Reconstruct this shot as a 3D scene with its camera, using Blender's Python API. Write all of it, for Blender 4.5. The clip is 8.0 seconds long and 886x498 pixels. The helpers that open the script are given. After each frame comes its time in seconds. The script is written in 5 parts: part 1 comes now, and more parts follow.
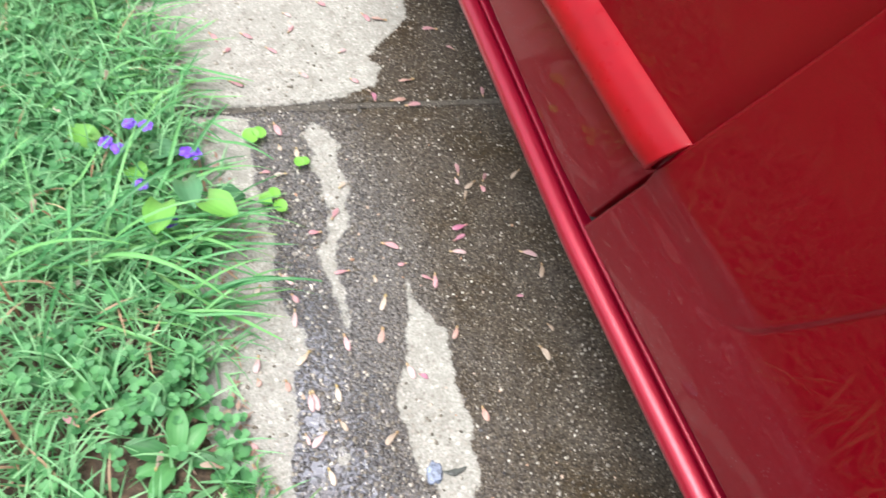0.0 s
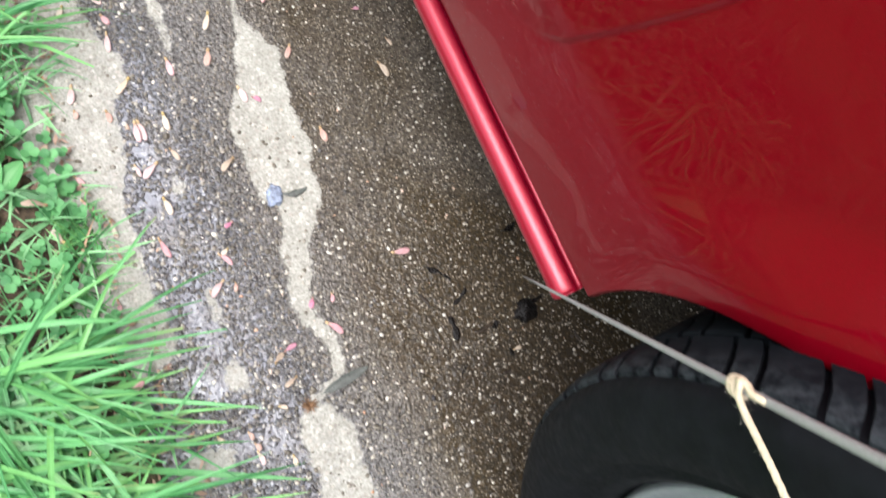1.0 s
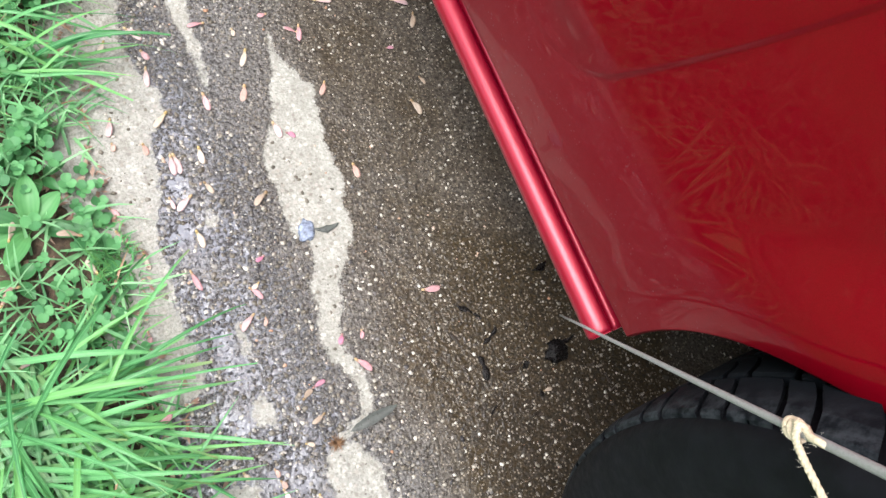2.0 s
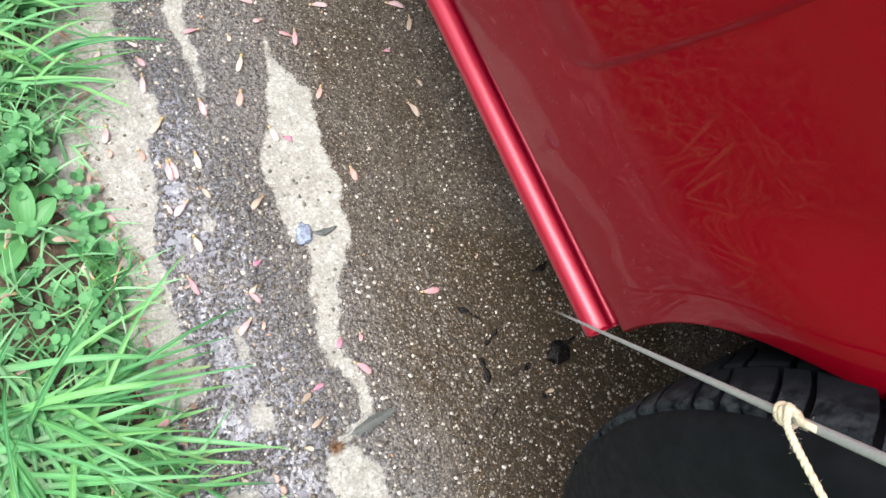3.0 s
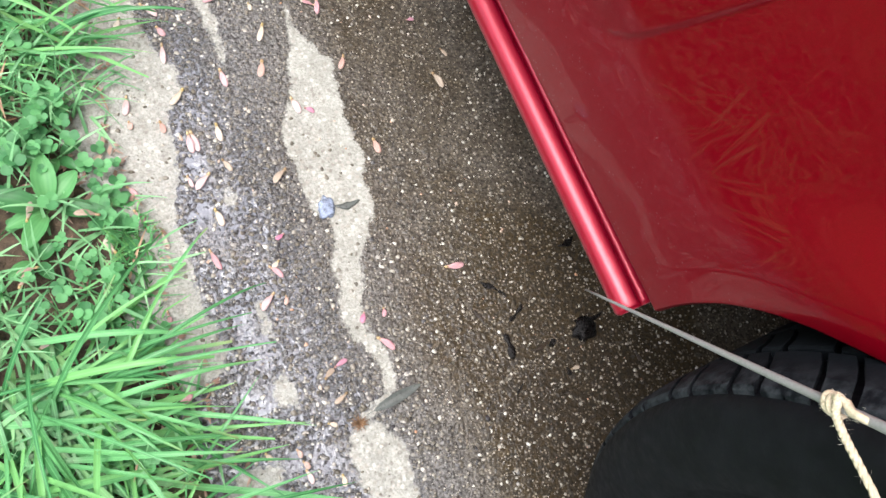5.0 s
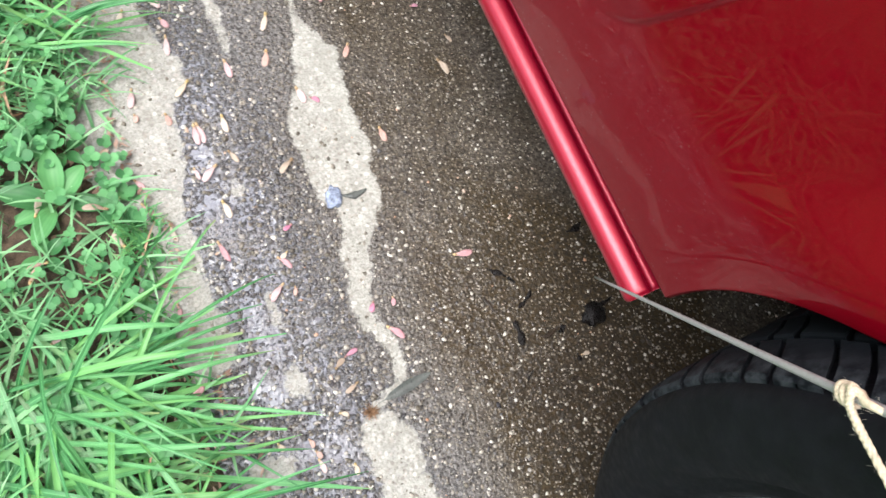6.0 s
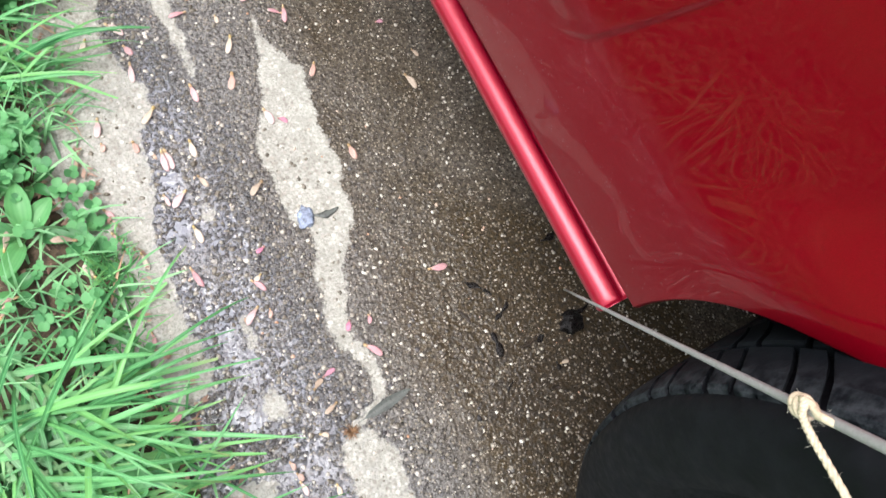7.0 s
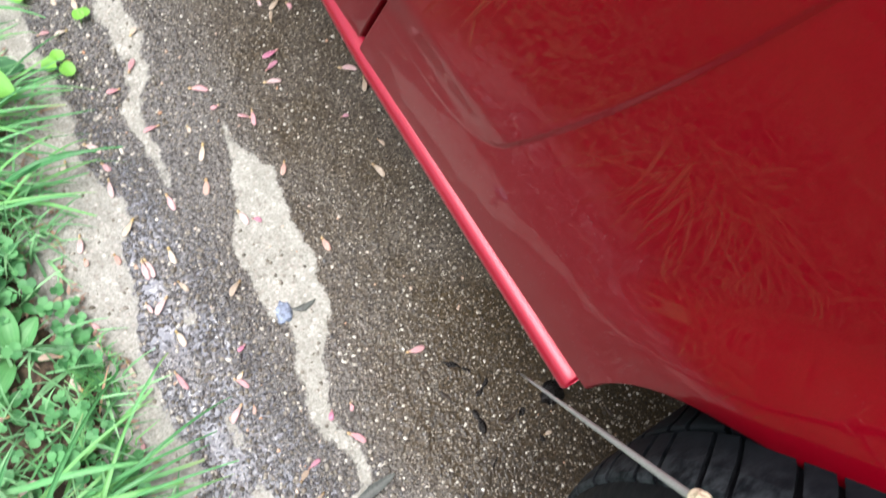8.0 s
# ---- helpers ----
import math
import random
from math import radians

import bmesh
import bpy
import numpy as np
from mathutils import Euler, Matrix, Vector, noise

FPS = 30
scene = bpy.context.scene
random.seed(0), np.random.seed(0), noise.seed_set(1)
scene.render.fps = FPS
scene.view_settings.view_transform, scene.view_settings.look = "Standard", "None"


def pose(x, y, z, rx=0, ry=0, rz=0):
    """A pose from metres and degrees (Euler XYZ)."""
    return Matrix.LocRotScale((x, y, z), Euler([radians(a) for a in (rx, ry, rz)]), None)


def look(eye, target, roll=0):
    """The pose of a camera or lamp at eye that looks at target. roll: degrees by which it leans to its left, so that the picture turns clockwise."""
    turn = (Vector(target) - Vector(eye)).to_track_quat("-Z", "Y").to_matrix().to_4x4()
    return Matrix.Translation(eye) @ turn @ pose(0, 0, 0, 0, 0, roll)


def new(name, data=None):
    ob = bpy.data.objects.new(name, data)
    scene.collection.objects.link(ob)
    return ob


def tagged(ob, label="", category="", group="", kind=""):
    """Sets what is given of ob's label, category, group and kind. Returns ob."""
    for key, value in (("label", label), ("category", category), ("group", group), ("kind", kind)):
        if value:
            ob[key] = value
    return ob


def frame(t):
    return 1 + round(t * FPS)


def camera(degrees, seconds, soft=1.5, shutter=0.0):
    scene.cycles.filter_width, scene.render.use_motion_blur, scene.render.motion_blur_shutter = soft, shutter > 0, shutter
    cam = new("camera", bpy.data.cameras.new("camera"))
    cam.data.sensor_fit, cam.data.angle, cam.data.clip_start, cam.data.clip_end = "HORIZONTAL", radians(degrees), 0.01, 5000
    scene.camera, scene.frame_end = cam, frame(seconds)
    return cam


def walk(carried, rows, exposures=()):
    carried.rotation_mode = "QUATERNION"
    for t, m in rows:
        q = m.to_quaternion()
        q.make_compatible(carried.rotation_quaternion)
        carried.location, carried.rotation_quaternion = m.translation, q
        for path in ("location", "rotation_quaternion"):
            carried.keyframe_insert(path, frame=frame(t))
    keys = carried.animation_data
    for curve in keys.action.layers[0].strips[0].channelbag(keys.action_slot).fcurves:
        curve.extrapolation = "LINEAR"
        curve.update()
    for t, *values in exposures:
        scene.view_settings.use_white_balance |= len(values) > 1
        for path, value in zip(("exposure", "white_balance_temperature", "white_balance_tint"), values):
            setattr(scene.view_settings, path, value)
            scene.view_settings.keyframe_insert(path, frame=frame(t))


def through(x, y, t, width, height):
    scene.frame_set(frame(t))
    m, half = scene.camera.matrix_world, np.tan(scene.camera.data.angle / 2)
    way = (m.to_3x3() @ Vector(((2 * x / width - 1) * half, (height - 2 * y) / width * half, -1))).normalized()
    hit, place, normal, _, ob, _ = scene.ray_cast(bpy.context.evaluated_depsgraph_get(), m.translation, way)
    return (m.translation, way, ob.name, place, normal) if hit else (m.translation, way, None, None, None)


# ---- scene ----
cam = camera(57.0, 8.0, 1.5, 0.45)
PATH = [
    (0, (-0.373, 0.0, 0.805), (0.317, 0.967, -0.804), 18.9),
    (0.2, (-0.364, 0.003, 0.8), (0.359, 0.929, -0.818), 21.0),
    (0.5, (-0.344, 0.017, 0.796), (0.38, 0.794, -0.899), 26.1),
    (0.6, (-0.361, 0.021, 0.798), (0.441, 0.656, -0.921), 33.5),
    (0.7, (-0.332, 0.021, 0.792), (0.439, 0.492, -0.992), 37.6),
    (0.8, (-0.345, 0.001, 0.793), (0.46, 0.376, -1.0), 42.2),
    (0.9, (-0.34, 0.004, 0.796), (0.461, 0.281, -1.016), 47.2),
    (1, (-0.33, -0.008, 0.805), (0.445, 0.246, -1.021), 47.9),
    (1.2, (-0.347, -0.018, 0.794), (0.441, 0.287, -1.019), 45.5),
    (1.5, (-0.351, -0.007, 0.796), (0.434, 0.336, -1.011), 44.5),
    (1.7, (-0.345, -0.006, 0.795), (0.431, 0.351, -1.013), 43.3),
    (2.8, (-0.337, -0.009, 0.793), (0.432, 0.367, -1.015), 41.0),
    (3, (-0.33, -0.021, 0.789), (0.425, 0.385, -1.018), 38.8),
    (3.5, (-0.335, -0.011, 0.789), (0.421, 0.347, -1.028), 41.4),
    (4, (-0.327, -0.022, 0.778), (0.379, 0.355, -1.054), 38.8),
    (4.5, (-0.33, -0.01, 0.778), (0.359, 0.327, -1.07), 40.9),
    (4.7, (-0.328, -0.013, 0.777), (0.371, 0.345, -1.063), 40.1),
    (5.8, (-0.331, -0.005, 0.775), (0.325, 0.339, -1.083), 39.3),
    (6, (-0.327, -0.006, 0.776), (0.334, 0.322, -1.083), 39.8),
    (6.5, (-0.316, -0.008, 0.779), (0.375, 0.3, -1.073), 40.3),
    (7, (-0.307, -0.005, 0.783), (0.374, 0.324, -1.068), 37.8),
    (7.5, (-0.28, -0.008, 0.805), (0.38, 0.371, -1.045), 31.8),
    (8, (-0.254, -0.008, 0.829), (0.423, 0.454, -0.995), 25.2),
]
walk(cam, [(t, look(eye, target, roll)) for t, eye, target, roll in PATH], [(0.0, 1.8), (8.0, 1.8)])

# ---- light ----
world = bpy.data.worlds.new("sky")
scene.world = world
world.use_nodes = True
wn = world.node_tree
sky = wn.nodes.new("ShaderNodeTexSky")
sky.sky_type, sky.sun_disc = "NISHITA", False
sky.sun_elevation, sky.sun_rotation = radians(69), radians(277)
sky.air_density, sky.dust_density, sky.ozone_density = 1.0, 3.0, 1.0
cloud = wn.nodes.new("ShaderNodeHueSaturation")
cloud.inputs["Saturation"].default_value = 0.5
wn.links.new(sky.outputs[0], cloud.inputs["Color"])
wn.links.new(cloud.outputs[0], wn.nodes["Background"].inputs[0])
wn.nodes["Background"].inputs[1].default_value = 0.10
sun_data = bpy.data.lights.new("sun", "SUN")
sun_data.energy, sun_data.angle, sun_data.color = 1.40, radians(40), (1.0, 0.988, 0.990)
sun = new("sun", sun_data)
sun.matrix_world = look((-1.9, 0.3, 5.0), (0, 0, 0))


# ---- materials ----
class Nodes:
    """A short way to write a node material."""

    def __init__(self, name):
        self.mat = bpy.data.materials.new(name)
        self.mat.use_nodes = True
        self.tree = self.mat.node_tree
        self.shader = self.tree.nodes["Principled BSDF"]

    def set(self, **values):
        for key, value in values.items():
            socket = self.shader.inputs[key.replace("_", " ")]
            if isinstance(value, bpy.types.NodeSocket):
                self.tree.links.new(value, socket)
            else:
                socket.default_value = value
        return self

    def add(self, kind, out=0, props=None, **inputs):
        node = self.tree.nodes.new(kind)
        for key, value in (props or {}).items():
            if key == "operation":
                node.operation = value
            elif key == "blend":
                node.blend_type = value
            elif key == "data":
                node.data_type = value
            elif key == "feature":
                node.feature = value
            elif key == "attribute":
                node.attribute_name = value
        for key, value in inputs.items():
            socket = node.inputs[int(key[1:])] if key[0] == "i" and key[1:].isdigit() else node.inputs[key]
            if isinstance(value, bpy.types.NodeSocket):
                self.tree.links.new(value, socket)
            else:
                socket.default_value = value
        return node.outputs[out]

    def coords(self):
        return self.add("ShaderNodeTexCoord", 3)

    def noise(self, scale, detail=3.0, rough=0.55, at=None):
        return self.add("ShaderNodeTexNoise", 0, Vector=at or self.coords(), Scale=scale, Detail=detail, Roughness=rough)

    def cells(self, scale, out=0, at=None, feature="F1"):
        return self.add("ShaderNodeTexVoronoi", out, {"feature": feature}, Vector=at or self.coords(), Scale=scale)

    def math(self, op, a, b=0.0):
        return self.add("ShaderNodeMath", 0, {"operation": op}, i0=a, i1=b)

    def ramp(self, fac, stops):
        node = self.tree.nodes.new("ShaderNodeValToRGB")
        self.tree.links.new(fac, node.inputs[0])
        while len(node.color_ramp.elements) < len(stops):
            node.color_ramp.elements.new(0.5)
        for e, (p, c) in zip(node.color_ramp.elements, stops):
            e.position, e.color = p, (*c, 1) if not isinstance(c, float) else (c, c, c, 1)
        return node.outputs[0]

    def span(self, value, a, b, lo=0.0, hi=1.0):
        node = self.tree.nodes.new("ShaderNodeMapRange")
        self.tree.links.new(value, node.inputs[0])
        for i, v in enumerate((a, b, lo, hi)):
            node.inputs[i + 1].default_value = v
        return node.outputs[0]

    def mix(self, fac, a, b, blend="MIX"):
        node = self.tree.nodes.new("ShaderNodeMix")
        node.data_type, node.blend_type = "RGBA", blend
        for i, v in ((0, fac), (6, a), (7, b)):
            if isinstance(v, bpy.types.NodeSocket):
                self.tree.links.new(v, node.inputs[i])
            elif i == 0:
                node.inputs[i].default_value = v
            else:
                node.inputs[i].default_value = (*v, 1)
        return node.outputs[2]

    def bump(self, height, strength, distance, normal=None):
        out = self.add("ShaderNodeBump", 0, Height=height, Strength=strength, Distance=distance)
        if normal:
            self.tree.links.new(normal, out.node.inputs["Normal"])
        return out

    def chance(self):
        return self.add("ShaderNodeObjectInfo", 5)

    def island(self):
        return self.add("ShaderNodeNewGeometry", 8)


def concrete(name):
    """Worn exposed-aggregate concrete, damp but for the pale patches of the attribute dry, with thin water where film is."""
    n = Nodes(name)
    at = n.coords()
    dry = n.add("ShaderNodeAttribute", 2, {"attribute": "dry"})
    film = n.add("ShaderNodeAttribute", 2, {"attribute": "film"})
    bumps = n.noise(200, 3, 0.6, at)
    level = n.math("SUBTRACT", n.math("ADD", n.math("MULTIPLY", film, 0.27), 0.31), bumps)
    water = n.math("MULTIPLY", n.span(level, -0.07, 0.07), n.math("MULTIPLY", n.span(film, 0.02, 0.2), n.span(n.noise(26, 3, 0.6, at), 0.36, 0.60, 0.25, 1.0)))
    rust = n.add("ShaderNodeAttribute", 2, {"attribute": "rust"})
    ragged = n.math("ADD", n.span(n.noise(60, 3, 0.55, at), 0.3, 0.7, -0.0028, 0.0030), n.math("ADD", n.span(n.noise(330, 2, 0.6, at), 0.3, 0.7, -0.0022, 0.0022), n.span(n.noise(140, 2, 0.5, at), 0.3, 0.7, -0.0020, 0.0020)))
    edge = n.math("ADD", dry, ragged)
    pale = n.span(edge, -0.0015, 0.002)
    # damp cement with grit of many sizes
    broad, fine = n.noise(9, 4, 0.6, at), n.noise(240, 3, 0.7, at)
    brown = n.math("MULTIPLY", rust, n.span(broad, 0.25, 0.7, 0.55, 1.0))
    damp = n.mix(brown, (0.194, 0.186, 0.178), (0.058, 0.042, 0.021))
    # the shade by the wheel and car, painted as a darker brown
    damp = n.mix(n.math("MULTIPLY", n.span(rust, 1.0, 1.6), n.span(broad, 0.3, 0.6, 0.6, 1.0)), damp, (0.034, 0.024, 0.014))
    damp = n.mix(n.span(fine, 0.40, 0.63, 0.0, 0.92), damp, (0.022, 0.019, 0.016))
    damp = n.mix(n.span(n.noise(70, 4, 0.65, at), 0.48, 0.68, 0.0, 0.45), damp, (0.030, 0.025, 0.020))
    tone = n.cells(330, 1, at)
    speck = n.span(n.add("ShaderNodeSeparateColor", 0, Color=tone), 0.52, 0.66)
    near = n.span(n.cells(330, 0, at), 0.30, 0.42, 1.0, 0.0)
    damp = n.mix(n.math("MULTIPLY", n.math("MULTIPLY", speck, near), 0.75), damp, n.ramp(n.add("ShaderNodeSeparateColor", 1, Color=tone), [(0.0, (0.10, 0.08, 0.055)), (0.45, (0.19, 0.16, 0.12)), (0.8, (0.27, 0.235, 0.18)), (1.0, (0.36, 0.32, 0.26))]))
    # dry cement
    chalk = n.mix(n.span(n.noise(34, 7, 0.8, at), 0.28, 0.66), (0.208, 0.203, 0.174), (0.398, 0.394, 0.350))
    chalk = n.mix(n.span(n.noise(420, 3, 0.75, at), 0.47, 0.62, 0.0, 0.62), chalk, (0.15, 0.138, 0.115))
    pit = n.math("MULTIPLY", n.span(n.cells(230, 0, at), 0.10, 0.22, 1.0, 0.0), n.span(n.add("ShaderNodeSeparateColor", 0, Color=n.cells(230, 1, at)), 0.50, 0.58))
    chalk = n.mix(n.math("MULTIPLY", pit, 0.5), chalk, (0.10, 0.09, 0.075))
    stone = n.cells(175, 1, at)
    bedded = n.math("MULTIPLY", n.span(n.cells(175, 0, at), 0.28, 0.46, 1.0, 0.0), n.span(n.add("ShaderNodeSeparateColor", 2, Color=stone), 0.42, 0.50))
    chalk = n.mix(n.math("MULTIPLY", bedded, 0.68), chalk, n.ramp(n.add("ShaderNodeSeparateColor", 1, Color=stone), [(0.0, (0.15, 0.135, 0.115)), (0.4, (0.26, 0.235, 0.20)), (0.75, (0.42, 0.39, 0.35)), (1.0, (0.52, 0.50, 0.46))]))
    lumps = n.span(n.cells(210, 0, at), 0.15, 0.5, 1.0, 0.0)
    chalk = n.mix(n.math("MULTIPLY", lumps, n.span(n.noise(90, 2, 0.5, at), 0.45, 0.62, 0.0, 0.6)), chalk, (0.50, 0.48, 0.44))
    base = n.mix(pale, damp, chalk)
    knob = n.math("MULTIPLY", n.span(bumps, 0.50, 0.68, 0.0, 0.60), n.math("MULTIPLY", n.span(film, 0.05, 0.4), n.span(pale, 0.0, 1.0, 1.0, 0.0)))
    base = n.mix(knob, base, (0.045, 0.040, 0.038))
    # thin rain water; the sky's pale blue glare is painted into its colour
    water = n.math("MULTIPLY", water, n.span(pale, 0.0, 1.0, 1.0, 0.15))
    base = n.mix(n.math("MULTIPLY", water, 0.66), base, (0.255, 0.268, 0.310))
    # wet sheen in the open grain, matt where dry
    shine = n.mix(pale, n.ramp(n.noise(110, 2, 0.5, at), [(0.35, 0.07), (0.65, 0.28)]), (0.85, 0.85, 0.85))
    shine = n.mix(water, shine, (0.10, 0.10, 0.10))
    pebble = n.span(n.cells(260, 0, at), 0.0, 0.75, 1.0, 0.0)
    grain = n.math("ADD", n.math("MULTIPLY", pebble, 0.28), n.math("ADD", n.math("MULTIPLY", n.noise(120, 4, 0.7, at), 1.1), n.math("MULTIPLY", n.math("MULTIPLY", bumps, n.span(film, 0.0, 0.5)), 0.6)))
    relief = n.math("MULTIPLY", grain, n.span(water, 0.0, 1.0, 1.0, 0.15))
    soft = n.span(pale, 0.0, 1.0, 1.0, 0.4)
    calm = n.math("MULTIPLY", n.span(rust, 0.0, 1.0, 0.95, 0.26), n.span(film, 0.0, 0.8, 1.0, 0.55))
    normal = n.bump(n.math("MULTIPLY", relief, n.math("MULTIPLY", soft, calm)), 1.0, 0.0056)
    normal = n.bump(pale, 0.6, 0.0006, normal)
    n.set(Base_Color=base, Roughness=shine, Normal=normal, Specular_IOR_Level=n.span(rust, 0.0, 1.0, 0.5, 0.34))
    return n.mat


def plain(name, colour, rough=0.5, metal=0.0, spread=0.25, scale=80, bump=0.0, **more):
    n = Nodes(name)
    at = n.coords()
    mottle = n.noise(scale, 4, 0.6, at)
    dark = tuple(c * (1 - spread) for c in colour)
    light = tuple(min(1, c * (1 + spread)) for c in colour)
    n.set(Base_Color=n.mix(n.span(mottle, 0.3, 0.7), dark, light), Roughness=n.span(n.noise(scale * 2.3, 2, 0.5, at), 0.3, 0.7, max(0.02, rough - 0.1), min(1, rough + 0.1)), Metallic=metal, **more)
    if bump:
        n.set(Normal=n.bump(n.noise(scale * 4, 3, 0.6, at), 0.6, bump))
    return n.mat


def car_paint(name, deep, bright, metal, rough, coat, coat_rough, dusty):
    """Red pearl lacquer under a clear coat, with a thin road film low on the flank."""
    n = Nodes(name)
    at = n.coords()
    flake = n.add("ShaderNodeSeparateColor", 0, Color=n.cells(2600, 1, at))
    red = n.mix(n.span(flake, 0.0, 1.0, 0.0, 0.35), deep, bright)
    height = n.add("ShaderNodeSeparateXYZ", 2, Vector=at)
    low = n.math("ADD", n.span(height, 0.28, 0.42, 1.0, 0.0), n.span(n.noise(18, 4, 0.6, at), 0.3, 0.7, -0.25, 0.2))
    dust = n.math("MULTIPLY", n.span(low, 0.0, 1.0), n.span(n.noise(240, 3, 0.7, at), 0.3, 0.7, 0.3, 1.0))
    grit = n.span(n.cells(300, 0, at), 0.08, 0.26, 1.0, 0.0)
    grit = n.math("MULTIPLY", grit, n.span(n.add("ShaderNodeSeparateColor", 0, Color=n.cells(300, 1, at)), 0.80, 0.84))
    film = n.math("MULTIPLY", n.math("ADD", n.math("MULTIPLY", dust, 0.05), n.math("MULTIPLY", n.math("MULTIPLY", grit, n.span(low, 0.0, 0.8)), 0.4)), dusty)
    n.set(Base_Color=n.mix(film, red, (0.30, 0.22, 0.25)), Metallic=metal, Roughness=rough, Coat_Weight=coat, Coat_IOR=1.5,
          Coat_Roughness=n.span(dust, 0.0, 1.0, coat_rough, coat_rough + 0.02), Specular_IOR_Level=0.02)
    return n.mat


def leafy(name, deep, bright, rough=0.38, through=0.35, stripes=0.0):
    """Living leaves: two greens mixed leaf by leaf, light coming through."""
    n = Nodes(name)
    at = n.coords()
    mood = n.math("ADD", n.math("MULTIPLY", n.island(), 0.75), n.math("MULTIPLY", n.noise(160, 3, 0.6, at), 0.3))
    colour = n.mix(mood, deep, bright)
    if stripes:
        # veins along the blade, a paler midrib, some yellowed tips
        along = n.add("ShaderNodeAttribute", 2, {"attribute": "along"})
        across = n.add("ShaderNodeAttribute", 2, {"attribute": "across"})
        vein = n.math("SINE", n.math("MULTIPLY", across, 17.0))
        rib = n.span(n.math("ABSOLUTE", across), 0.0, 0.22, 1.0, 0.0)
        colour = n.mix(n.span(vein, -1.0, 1.0, 0.0, stripes * 0.45), colour, deep)
        colour = n.mix(n.math("MULTIPLY", rib, stripes * 0.6), colour, bright)
        old = n.math("MULTIPLY", n.span(along, 0.82, 1.0), n.span(n.island(), 0.55, 0.75))
        colour = n.mix(n.math("MULTIPLY", old, 0.55), colour, (0.42, 0.36, 0.16))
        fresh = n.span(n.math("FRACT", n.math("MULTIPLY", n.island(), 7.3)), 0.66, 0.82, 0.0, 0.40)
        colour = n.mix(fresh, colour, (bright[0] * 1.20, bright[1] * 1.02, bright[2] * 0.75))
        # olive brown mixed in over the lowest third, strongest at the root
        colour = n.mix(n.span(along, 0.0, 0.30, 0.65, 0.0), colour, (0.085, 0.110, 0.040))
    n.set(Base_Color=colour, Roughness=rough, Specular_IOR_Level=0.30)
    glow = n.tree.nodes.new("ShaderNodeBsdfTranslucent")
    n.tree.links.new(colour, glow.inputs[0])
    both = n.tree.nodes.new("ShaderNodeMixShader")
    both.inputs[0].default_value = through
    n.tree.links.new(n.shader.outputs[0], both.inputs[1])
    n.tree.links.new(glow.outputs[0], both.inputs[2])
    n.tree.links.new(both.outputs[0], n.tree.nodes["Material Output"].inputs[0])
    return n.mat


def samara_skin(name, wing, edge, nut):
    """Papery winged maple seed: veined wing, tawny nut, some wings bleached or bruised."""
    n = Nodes(name)
    at = n.coords()
    along = n.add("ShaderNodeSeparateXYZ", 0, Vector=at)
    tone = n.mix(n.chance(), wing, edge)
    vein = n.add("ShaderNodeTexNoise", 0, Vector=n.add("ShaderNodeMapping", 0, Vector=at, Scale=(0.25, 1.6, 1.0)), Scale=900.0, Detail=2.0)
    tone = n.mix(n.span(vein, 0.42, 0.66, 0.0, 0.45), tone, tuple(c * 0.62 for c in wing))
    tone = n.mix(n.span(n.noise(170, 3, 0.6, at), 0.50, 0.72, 0.0, 0.6), tone, edge)
    n.set(Base_Color=n.mix(n.span(along, -0.0100, -0.0040, 0.6, 0.0), tone, nut), Roughness=0.5, Normal=n.bump(vein, 0.5, 0.0004))
    return n.mat


M_CONCRETE = concrete("damp_concrete")
M_PAINT = car_paint("red_car_paint", (0.190, 0.0002, 0.0060), (0.310, 0.0006, 0.0140), 0.45, 0.42, 0.32, 0.010, 1.0)
# same car paint for the sill, with the sky's pink shine put into its colour
M_PAINT_LIT = car_paint("red_car_paint_lit", (0.330, 0.002, 0.020), (0.460, 0.006, 0.045), 0.40, 0.36, 1.0, 0.27, 0.0)
M_STRIP = plain("red_strip", (0.235, 0.0006, 0.006), 0.36, spread=0.08, scale=40, Specular_IOR_Level=0.18, Coat_Weight=0.08)
def turf_ground():
    """Brown soil that passes into close green turf where the attribute turf says so."""
    n = Nodes("soil_and_turf")
    at = n.coords()
    soil = n.mix(n.span(n.noise(120, 4, 0.6, at), 0.3, 0.7), (0.032, 0.021, 0.014), (0.110, 0.072, 0.046))
    green = n.mix(n.span(n.noise(30, 6, 0.75, at), 0.3, 0.7), (0.045, 0.120, 0.035), (0.130, 0.280, 0.085))
    turf = n.span(n.math("ADD", n.add("ShaderNodeAttribute", 2, {"attribute": "turf"}), n.span(n.noise(18, 4, 0.6, at), 0.3, 0.7, -0.3, 0.3)), 0.3, 0.7)
    n.set(Base_Color=n.mix(turf, soil, green), Roughness=0.9, Normal=n.bump(n.noise(300, 3, 0.7, at), 0.6, 0.006))
    return n.mat


M_GROUND = turf_ground()
M_LITTER = leafy("leaf_flakes", (0.20, 0.105, 0.075), (0.44, 0.31, 0.245), 0.7, 0.15)
M_GRASS = leafy("lawn_grass", (0.080, 0.260, 0.100), (0.350, 0.660, 0.330))
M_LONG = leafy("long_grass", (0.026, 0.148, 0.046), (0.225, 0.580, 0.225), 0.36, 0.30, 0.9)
M_CLOVER = leafy("clover_leaf", (0.040, 0.165, 0.060), (0.165, 0.445, 0.170), 0.5)
M_HEART = leafy("heart_leaf", (0.130, 0.400, 0.070), (0.240, 0.560, 0.110), 0.5, 0.35, 0.6)
